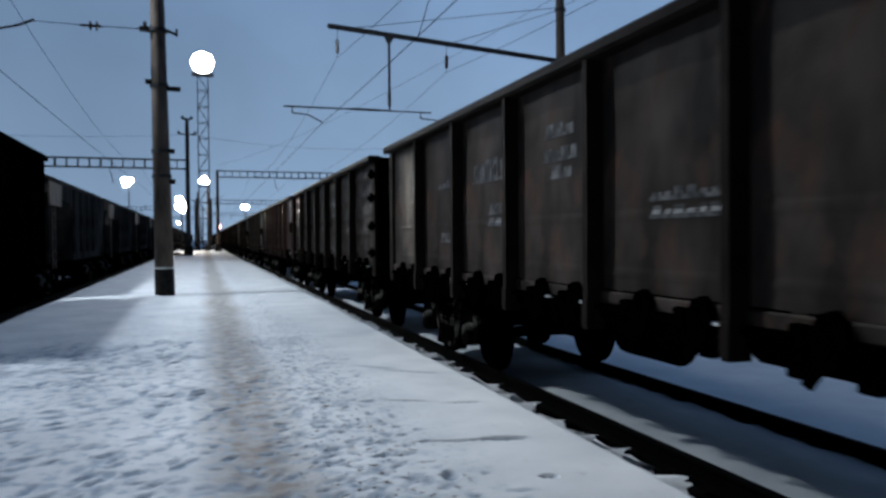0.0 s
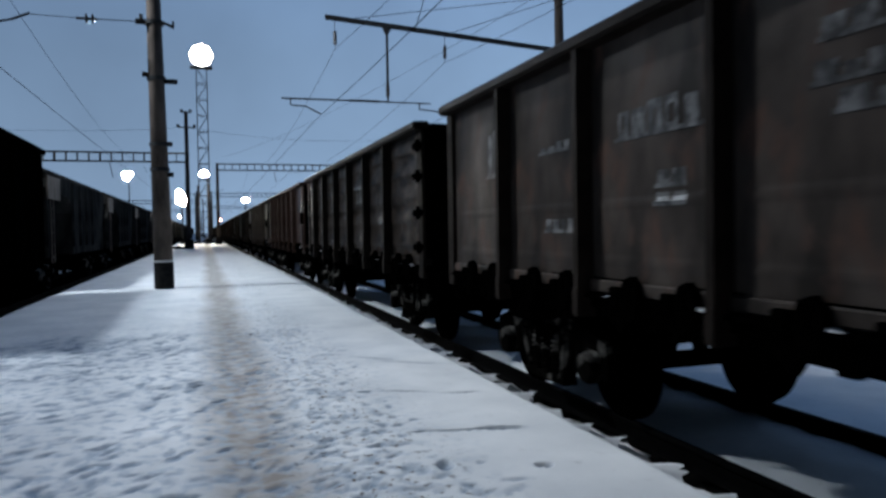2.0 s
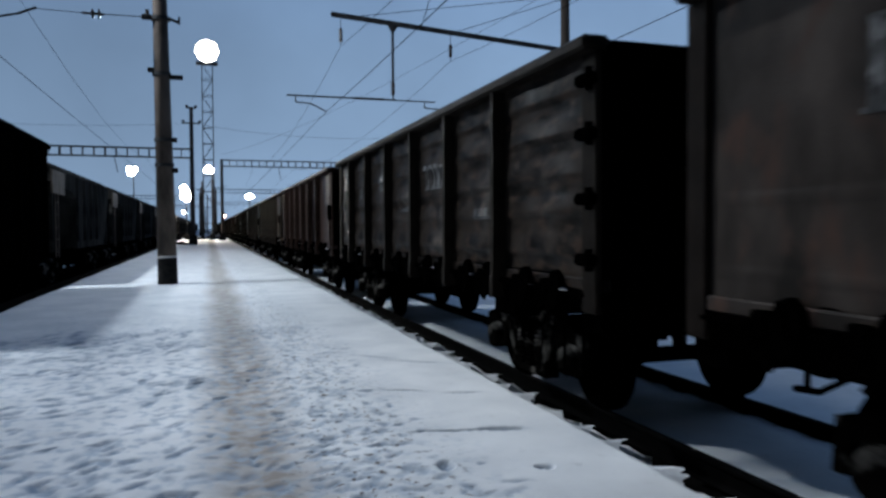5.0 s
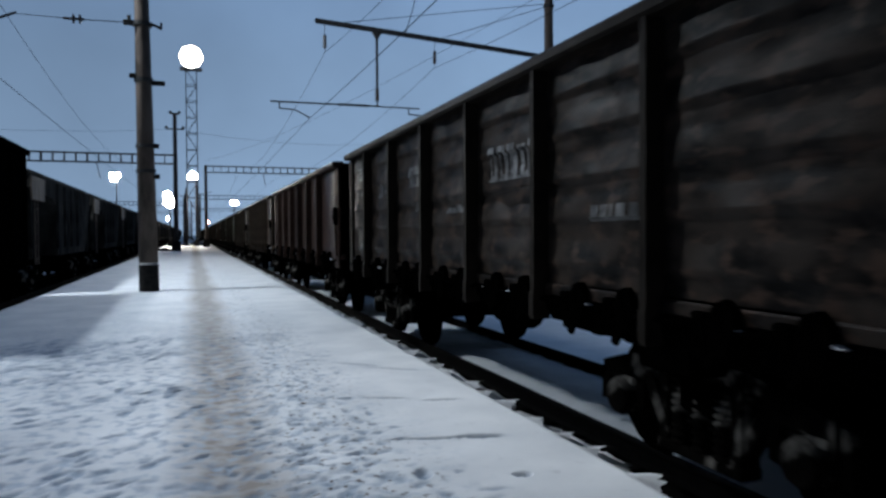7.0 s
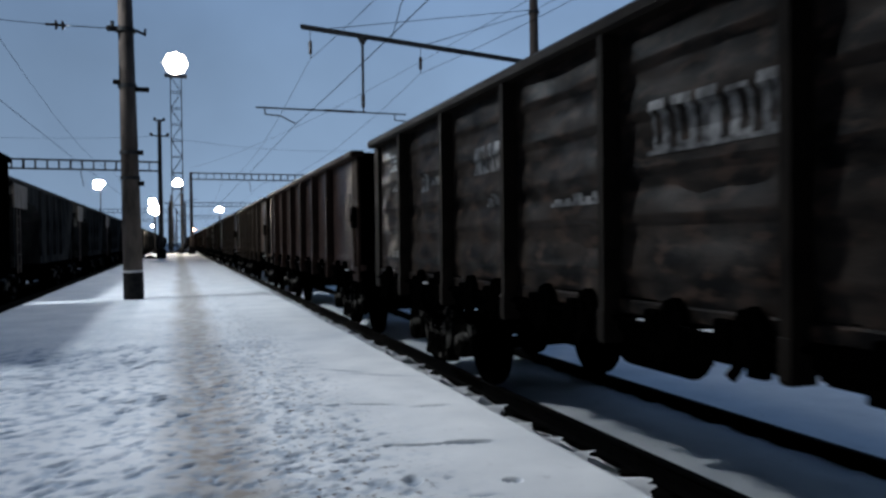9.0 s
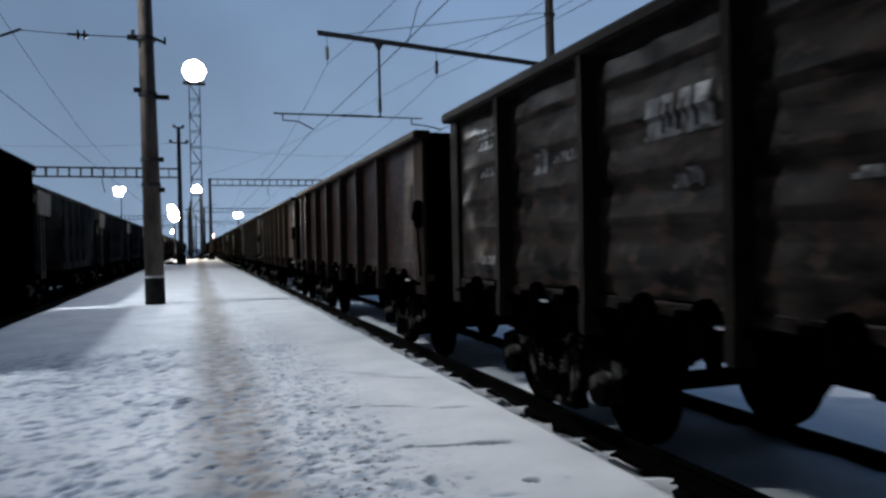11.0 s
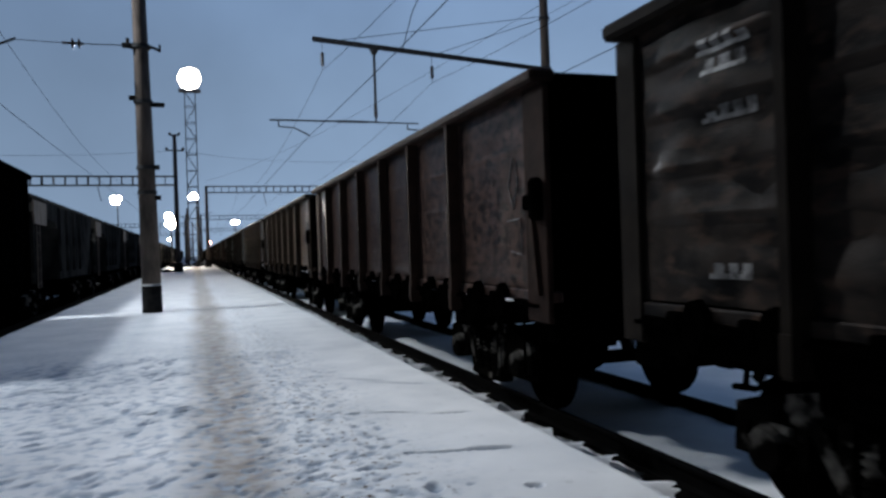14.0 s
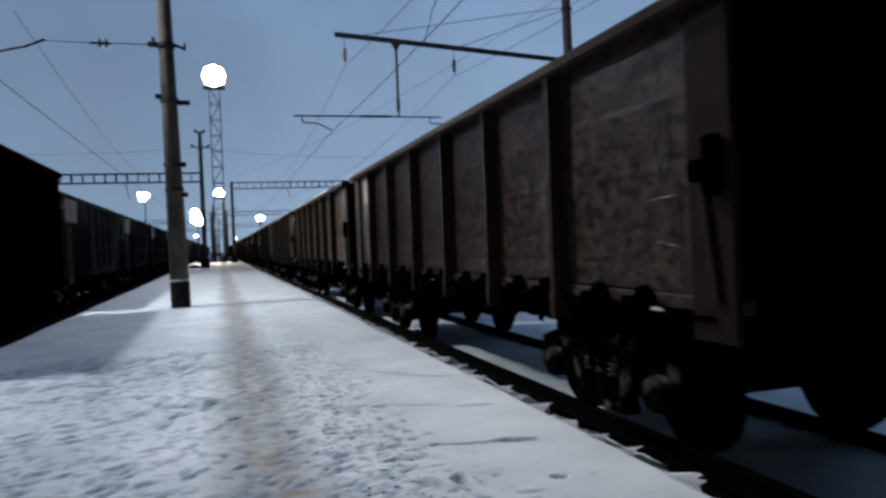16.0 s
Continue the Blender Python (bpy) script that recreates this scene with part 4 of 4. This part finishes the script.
# ---- masts, gantries, lamps ----
def concrete_pole():
    p = empty("catenary_pole", "tapered concrete overhead-line pole with a black base and white ring", "pole", (-1.13, 22.0, 0))
    def at(z):
        return (-0.012 * z, 0, z)
    def r(z):
        return 0.262 - 0.0088 * z
    part("shaft", rod(B(), at(0.80), at(11.5), r(0.8), r(11.5), 28), CONCRETE, p, smooth=True)
    part("white_ring", rod(B(), at(0.745), at(0.80), r(0.745) + 0.004, r(0.8) + 0.004, 28), WHITEPAINT, p, "thin white painted ring")
    part("black_base", rod(B(), at(-0.1), at(0.745), r(-0.1) + 0.006, r(0.745) + 0.006, 28), BLACKPAINT, p, "black painted base")
    for z, half in ((7.42, 0.26), (5.88, 0.25), (4.05, 0.255), (3.35, 0.258)):
        part("clamp", rod(B(), at(z - 0.05), at(z + 0.05), half, half, 20), STEEL, p)
    bm = B()
    c = Vector(at(7.42))
    rod(bm, c + Vector((0.2, -0.1, 0.02)), c + Vector((0.50, -0.1, -0.10)), 0.04, n=8)
    rod(bm, c + Vector((0.50, -0.1, -0.14)), c + Vector((0.50, -0.1, 0.06)), 0.03, n=8)
    box(bm, c.x - 0.48, c.x - 0.2, -0.16, -0.04, c.z - 0.07, c.z + 0.07, 0.02)
    rod(bm, c + Vector((-0.33, -0.1, 0.06)), c + Vector((-0.33, -0.1, 0.20)), 0.05, n=8)
    part("bracket", bm, STEEL, p)
    c = Vector(at(5.80))
    part("junction_box", box(B(), c.x + 0.2, c.x + 0.56, -0.15, -0.02, c.z - 0.06, c.z + 0.06, 0.015), BLACKPAINT, p, "small dark junction box")
    bm = rod(B(), c + Vector((-0.36, -0.1, 0.17)), c + Vector((-0.2, -0.1, 0.17)), 0.07, n=10)
    part("cable_eye", bm, BLACKPAINT, p)
    for z in (4.05, 3.2):
        c = Vector(at(z))
        part("bolt", rod(B(), c + Vector((0.2, -0.1, 0)), c + Vector((0.36, -0.1, 0)), 0.07, n=10), BLACKPAINT, p)
    # anchor rod with insulators, out over the standing train
    part("anchor_rod", rod(B(), (-0.5, -0.1, 7.42), (-1.55, -0.1, 7.40), 0.014, n=6), WIRE, p)
    bm = B()
    for x in (-1.62, -1.78):
        lathe(bm, (x - 0.05, -0.1, 7.40), (1, 0, 0), ((0, 0.03), (0.02, 0.13), (0.05, 0.13), (0.09, 0.03)), 14)
    rod(bm, (-1.52, -0.1, 7.40), (-2.05, -0.1, 7.40), 0.035, n=8)
    part("insulator", bm, INSUL, p, "brown porcelain insulator")
    part("span_wire", rod(B(), (-2.05, -0.1, 7.40), (-3.2, -0.1, 7.42), 0.010, n=6), WIRE, p)
    bm = rod(B(), (-3.15, -0.1, 7.45), (-3.6, -0.1, 7.25), 0.035, n=8)
    rod(bm, (-3.6, -0.1, 7.25), (-5.0, -0.1, 6.9), 0.03, n=8)
    part("steady_arm", bm, WIRE, p)


concrete_pole()


def sagging(bm, stops, sag, r, n=16):
    """One continuous round wire through the stops, hanging between them."""
    pts = []
    for a, b in zip(stops, stops[1:]):
        a, b = Vector(a), Vector(b)
        pts += [a.lerp(b, i / n) - Vector((0, 0, 4 * sag * (i / n) * (1 - i / n))) for i in range(n)]
    pts.append(Vector(stops[-1]))
    return tube(bm, pts, r)


def cantilever():
    """Mast behind the passing train with one boom over two tracks."""
    m = empty("catenary_mast", "concrete mast with a long boom carrying two overhead lines", "mast", (0, 29.0, 0))
    part("shaft", rod(B(), (15.0, 0, -0.46), (14.93, 0, 13.2), 0.26, 0.18, 20), CONCRETE, m, smooth=True)
    for z in (11.5, 9.3):
        part("clamp", rod(B(), (14.95, 0, z - 0.06), (14.95, 0, z + 0.06), 0.24, n=16), STEEL, m)
    bm = B()
    bx = [Vector((4.71, -0.06, 9.97)), Vector((14.9, -0.06, 9.25))]
    for dz in (-0.05, 0.05):
        rod(bm, bx[0] + Vector((0, 0, dz)), bx[1] + Vector((0, 0, dz)), 0.058, n=8)
    for i in range(26):
        p = bx[0].lerp(bx[1], i / 25)
        rod(bm, p + Vector((0, 0, -0.05)), p + Vector((0, 0, 0.05)), 0.03, n=5)
    part("boom", bm, STEEL, m)
    part("tie_rod", rod(B(), (5.6, -0.05, 9.95), (14.9, -0.05, 11.6), 0.014, n=5), WIRE, m)
    part("tie_rod", rod(B(), (9.7, -0.05, 9.6), (14.9, -0.05, 11.5), 0.014, n=5), WIRE, m)
    bm = rod(B(), (7.18, -0.06, 9.75), (7.18, -0.06, 7.5), 0.055, n=8)
    prism(bm, [(6.9, 9.86), (7.46, 9.82), (7.24, 9.45), (7.12, 9.45)], 1, -0.09, -0.03)
    part("hanger", bm, STEEL, m)
    part("hanger_insulator", lathe(B(), (7.18, -0.06, 7.5), (0, 0, -1), ((0, 0.05), (0.1, 0.075), (0.55, 0.075), (0.6, 0.035), (0.78, 0.035)), 10), INSUL, m)
    bm = rod(B(), (2.94, -0.06, 6.72), (7.3, -0.06, 6.73), 0.035, n=8)
    rod(bm, (7.0, -0.06, 6.72), (8.97, -0.06, 6.72), 0.028, n=8)
    rod(bm, (5.6, -0.06, 6.73), (6.8, -0.06, 6.73), 0.05, n=8)
    part("cross_pipe", bm, STEEL, m)
    for x0, x1, z1 in ((3.28, 4.45, 6.15), (8.5, 9.75, 6.30)):
        bm = rod(B(), (x0, -0.06, 6.70), (x0, -0.06, 6.47), 0.025, n=6)
        rod(bm, (x0, -0.06, 6.47), (x0 + 0.6, -0.06, 6.43), 0.028, n=6)
        rod(bm, (x0 + 0.6, -0.06, 6.43), (x1, -0.06, z1), 0.028, n=6)
        part("steady_arm", bm, STEEL, m)
    for x, z0, z1 in ((5.07, 9.85, 8.75), (9.64, 9.55, 8.45)):
        bm = rod(B(), (x, -0.06, z0), (x, -0.06, z1), 0.012, n=6)
        lathe(bm, (x, -0.06, z1 + 0.15), (0, 0, 1), ((0, 0.03), (0.03, 0.07), (0.5, 0.07), (0.55, 0.03)), 10)
        part("suspension_insulator", bm, INSUL, m)


cantilever()


def wire_run(name, pts, sag, r, label):
    bm = B()
    sagging(bm, pts, sag, r)
    thing(name, bm, WIRE, label, "wire")


wire_run("contact_wire", [(4.60, -30, 6.00), (4.50, 12, 6.03), (4.45, 29, 6.13), (4.75, 88, 6.13), (4.45, 148, 6.13), (4.6, 300, 6.13)], 0.05, 0.011, "thin dark contact wire over the passing train")
wire_run("messenger_wire", [(5.07, -30, 8.75), (5.07, 29, 8.75), (5.07, 88, 8.75), (5.07, 148, 8.75), (5.07, 300, 8.75)], 1.4, 0.009, "thin dark messenger wire in shallow sags")
wire_run("contact_wire", [(9.6, -30, 6.2), (9.75, 29, 6.28), (9.5, 100, 6.2), (9.6, 300, 6.2)], 0.05, 0.011, "thin dark contact wire over the second track")
wire_run("messenger_wire", [(9.64, -30, 8.45), (9.64, 29, 8.45), (9.64, 88, 8.45), (9.64, 300, 8.45)], 1.2, 0.009, "thin dark messenger wire over the second track")
wire_run("contact_wire", [(-5.4, -10, 6.5), (-5.6, 22, 6.5), (-5.4, 75, 6.5), (-5.5, 300, 6.5)], 0.05, 0.012, "thin dark contact wire over the standing train")
wire_run("messenger_wire", [(-5.0, 22, 8.2), (-5.5, 75, 8.3), (-5.5, 135, 8.3), (-5.5, 300, 8.3)], 1.0, 0.008, "thin dark messenger wire over the standing train")
wire_run("feeder_wire", [(14.95, 29, 12.4), (16.5, -25, 12.6)], 1.2, 0.010, "thin dark feeder wire between masts")
wire_run("feeder_wire", [(14.95, 29, 11.6), (13.5, -25, 12.0)], 1.2, 0.010, "thin dark feeder wire between masts")
wire_run("feeder_wire", [(14.95, 29, 12.2), (1.7, 100, 11.2)], 1.0, 0.010, "thin dark wire slanting across the yard")
wire_run("jumper_cable", [(8.31, 28.9, 9.6), (7.68, 26.0, 9.39), (7.15, 23.5, 9.37), (6.2, 17.0, 9.6)], 0.04, 0.016, "dark jumper cable hanging from the boom")
wire_run("yard_wire", [(-30, 75, 11.7), (-1.4, 75, 11.75), (20, 78, 11.4), (40, 80, 11.6)], 0.6, 0.012, "thin wire across the yard")


def truss_beam(bm, x0, x1, z0, z1, bays):
    for z in (z0, z1):
        for y in (-0.3, 0.3):
            box(bm, x0, x1, y - 0.05, y + 0.05, z - 0.05, z + 0.05)
    for i in range(bays + 1):
        x = x0 + (x1 - x0) * i / bays
        thick = 0.07 if i % 4 else 0.11
        for y in (-0.3, 0.3):
            box(bm, x - thick / 2, x + thick / 2, y - 0.04, y + 0.04, z0, z1)
        if i < bays:
            xn = x0 + (x1 - x0) * (i + 1) / bays
            rod(bm, (x, -0.3, z0 if i % 2 else z1), (xn, 0.3, z0 if i % 2 else z1), 0.02, n=4)
    return bm


def gantry(y, x_post, x_end, z0, z1, height, arms):
    g = empty("gantry", "steel lattice gantry on a post across several tracks", "gantry", (0, y, 0), "gantries over the yard")
    bm = truss_beam(B(), min(x_post, x_end), max(x_post, x_end), z0, z1, max(8, int(abs(x_end - x_post) / 0.95)))
    part("lattice_beam", bm, STEEL, g)
    for x in (x_post, x_end):
        part("post", rod(B(), (x, 0, 0.9), (x, 0, height), 0.24, 0.17, 14), CONCRETE, g)
        part("black_base", box(B(), x - 0.42, x + 0.42, -0.42, 0.42, -0.46, 0.95, 0.05), BLACKPAINT, g)
    if arms:
        for z, w in arms:
            bm = box(B(), x_post - w, x_post + w, -0.06, 0.06, z - 0.06, z + 0.06)
            for d in (-w, w):
                lathe(bm, (x_post + d, 0, z), (0, 0, 1), ((0, 0.04), (0.05, 0.14), (0.25, 0.14), (0.3, 0.05)), 8)
            part("crossarm", bm, STEEL, g)
    for k in range(1, 5):
        x = x_post + (x_end - x_post) * k / 5
        part("drop_bracket", rod(B(), (x, 0, z0), (x + 0.3, 0, z0 - 1.5), 0.04, n=6), INSUL, g)


gantry(75.0, -1.45, -36.0, 8.40, 9.24, 13.3, ((11.75, 0.75), (13.2, 0.4)))
gantry(100.0, 1.75, 38.0, 9.70, 10.50, 10.6, ())
gantry(165.0, 1.6, 34.0, 9.2, 10.0, 10.2, ())
gantry(185.0, -1.6, -32.0, 8.6, 9.4, 11.5, ((10.6, 0.7),))
gantry(240.0, 1.5, 34.0, 9.0, 9.8, 10.0, ())
gantry(270.0, -1.4, -30.0, 8.8, 9.6, 10.5, ())


def lamp_heads(name, parent, spots, r, glass=LAMP_MAIN):
    for x, y, z in spots:
        head = new(name, mesh_of(name, lathe(B(), (x, y + 0.25, z + 0.08), (0, -1, -0.35), ((0, r * 0.35), (0.1, r * 0.8), (0.3, r), (0.36, r)), 14), STEEL))
        head.parent = parent
        part("glass", lathe(B(), (x, y - 0.09, z - 0.05), (0, -1, -0.35), ((0, r * 0.97), (0.05, r * 0.85), (0.08, r * 0.4)), 14), glass, head, "glowing lamp glass")


def lattice_tower(x, y, top, half):
    t = empty("floodlight_tower", "tall steel lattice tower carrying lit floodlights", "floodlight tower", (x, y, 0))
    bm = B()
    lo = half
    for sx in (-1, 1):
        for sy in (-1, 1):
            rod(bm, (sx * lo, sy * lo, -0.1), (sx * half, sy * half, top - 1.2), 0.075, 0.06, 6)
    n = 11
    for k in range(n + 1):
        z = (top - 1.2) * k / n
        for s in (-1, 1):
            box(bm, -half, half, s * half - 0.03, s * half + 0.03, z - 0.04, z + 0.04)
            box(bm, s * half - 0.03, s * half + 0.03, -half, half, z - 0.04, z + 0.04)
            if k < n:
                zn = (top - 1.2) * (k + 1) / n
                rod(bm, (-half * (1 if k % 2 else -1), s * half, z), (half * (1 if k % 2 else -1), s * half, zn), 0.03, n=4)
    part("lattice", bm, STEEL, t)
    bm = box(B(), -1.5, 1.5, -0.9, 0.9, top - 1.25, top - 1.1, 0.02)
    for z in (top - 0.6, top - 0.1):
        for s in (-0.9, 0.9):
            rod(bm, (-1.5, s, z), (1.5, s, z), 0.025, n=5)
    part("lamp_platform", bm, STEEL, t)
    lamp_heads("floodlight", t, [(0.0, -1.0, top + 0.4)] + [(0.86 * math.cos(i * math.pi / 4), -1.0, top + 0.4 + 0.86 * math.sin(i * math.pi / 4)) for i in range(8)], 0.72)


lattice_tower(0.12, 110.0, 26.2, 0.72)


def lamp_post(x, y, z, heads, r, label="slim lamp post with a lit lamp"):
    p = empty("lamp_post", label, "lamp post", (x, y, 0), "lamps of the yard")
    part("shaft", rod(B(), (0, 0.3, -0.46), (0, 0.3, z + 0.3), 0.13, 0.09, 10), STEEL, p)
    part("base", box(B(), -0.35, 0.35, 0.0, 0.6, -0.46, 0.75, 0.04), BLACKPAINT, p)
    lamp_heads("lamp_head", p, heads, r, LAMP_YARD)


lamp_post(0.55, 108.0, 9.8, [(-0.72, 0, 9.75), (-0.1, 0, 9.75), (-0.4, 0, 10.1)], 0.31)
lamp_post(-13.4, 150.0, 12.6, [(-0.7, 0, 12.9), (0.3, 0, 12.9), (-0.2, 0, 12.2), (-0.6, 0, 12.2)], 0.42)
lamp_post(-2.95, 110.0, 7.2, [(-0.3, 0, 7.25), (-0.1, 0, 6.75), (0.30, 0, 6.3), (-0.30, 0, 6.2), (0.05, 0, 5.95)], 0.48, "lamp post with a cluster of lit lamps")
lamp_post(7.35, 140.0, 7.6, [(-0.3, 0, 7.5), (0.25, 0, 7.5)], 0.38)
lamp_post(-9.0, 300.0, 8.0, [(0, 0, 8.0)], 0.42)


def flood_mast():
    m = empty("flood_mast", "unseen mast with an inferred floodlight and an added fill light above it", "floodlight mast", (FLOOD.x, FLOOD.y + 1.0, 0))
    part("shaft", rod(B(), (0, 0, -0.46), (0, 0, FILL_TOP.z + 0.6), 0.22, 0.12, 12), STEEL, m)
    # the upper crossarm and heads only carry the added fill light
    for z in (FLOOD.z, FILL_TOP.z):
        part("crossarm", box(B(), -0.8, 0.8, -0.18, -0.06, z + 0.3, z + 0.42, 0.01), STEEL, m)
        lamp_heads("floodlight", m, [(-0.5, -0.4, z + 0.5), (0.5, -0.4, z + 0.5)], 0.3)


flood_mast()


def signal():
    s = empty("signal_post", "trackside signal showing a small red light", "signal", (2.45, 128.0, 0))
    part("shaft", rod(B(), (0, 0, 0), (0, 0, 4.1), 0.07, n=10), STEEL, s)
    part("head", box(B(), -0.22, 0.22, -0.12, 0.12, 3.2, 4.1, 0.05), BLACKPAINT, s)
    part("red_lens", lathe(B(), (0, -0.12, 3.65), (0, -1, 0), ((0, 0.26), (0.05, 0.22), (0.08, 0.08)), 12), LAMP_RED, s, "lit red lens")


signal()


def far_masts():
    rng = random.Random(21)
    for k, (x, y, h) in enumerate(((-0.9, 130, 9.5), (0.9, 142, 10.5), (-1.6, 158, 9.0), (1.9, 200, 9.5), (-0.2, 215, 11.0), (2.0, 285, 9.5), (-1.0, 320, 9.5))):
        p = empty("far_mast", "slim concrete overhead-line mast on the platform", "mast", (x, y, 0), "masts along the platform")
        part("shaft", rod(B(), (0, 0, 0.8), (0, 0, h), 0.2, 0.14, 10), CONCRETE, p)
        part("black_base", rod(B(), (0, 0, -0.1), (0, 0, 0.8), 0.24, 0.24, 10), BLACKPAINT, p)
        part("bracket", rod(B(), (0, 0, h - 1.5), (rng.choice((-2.6, 2.6)), 0, h - 1.0), 0.05, n=6), STEEL, p)


far_masts()


def rubble(x, y, size, seed):
    rng = random.Random(seed)
    bm = B()
    bmesh.ops.create_icosphere(bm, subdivisions=2, radius=1.0)
    for v in bm.verts:
        k = 1 + 0.3 * noise.noise(v.co * 1.7 + Vector((seed, 0, 0)))
        v.co = Vector((v.co.x * size * k * 1.5, v.co.y * size * k, max(v.co.z, -0.4) * size * k * 0.7))
    ob = thing("rubble_lump", bm, BALLAST, "dark lump of rubble on the snowy platform", "rubble", group="rubble by the gantry post")
    ob.location = (x, y, 0.1)


for i, (x, y, d) in enumerate(((-2.6, 76.0, 0.30), (-3.2, 77.5, 0.22), (-2.1, 73.5, 0.2), (-1.0, 112, 0.4), (1.3, 118, 0.35), (0.1, 125, 0.4))):
    rubble(x, y, d, i + 3)

# ---- pieces of the tracks ----
track(AXIS_R, "worn steel rail beside the snowy platform", -4.0, 150, True)
track(AXIS_L, "worn steel rail under the standing train", 8.0, 60, False)

def snow_strip(x0, x1, y0, y1, z):
    """Snow lying between the rails, lower over each gap between the sleepers."""
    bm = B()
    cols = [x0 + (x1 - x0) * i / 8 for i in range(9)]
    last = None
    k = 0
    y = y0
    while y < y1:
        row = []
        for i, x in enumerate(cols):
            h = z + 0.024 * noise.noise(Vector((x * 3, y * 3, 1))) + 0.012 * noise.noise(Vector((x * 9, y * 8, 6))) + 0.005 * math.cos(2 * math.pi * (y + 4.0) / 0.545) + 0.03 * math.cos((i - 4) / 4 * 1.6)
            row.append(bm.verts.new((x, y, h)))
        if last:
            for i in range(8):
                bm.faces.new((last[i], last[i + 1], row[i + 1], row[i]))
        last = row
        y += 0.11 if y < 40 else 1.0
    thing("track_snow", bm, SNOW_PLAIN, "snow lying between the rails", "snow", "structure", smooth=True)


snow_strip(AXIS_R - 0.69, AXIS_R + 0.69, -10, 300, -0.33)


# ---- what moves ----
def motions():
    times = [0.4 * i for i in range(41)]
    for k, w in TRAIN:
        walk(w, [(t, pose(AXIS_R, train_at(t) + AHEAD[k], RAIL_Z)) for t in times])
        if -3 <= k <= 4:
            for ob in [c for c in w.children if c.name.startswith("wheelset")]:
                x, y, z = ob.location
                walk(ob, [(t, pose(x, y, z, math.degrees((train_at(0) - train_at(t)) / 0.476), 0, 0)) for t in times])


motions()
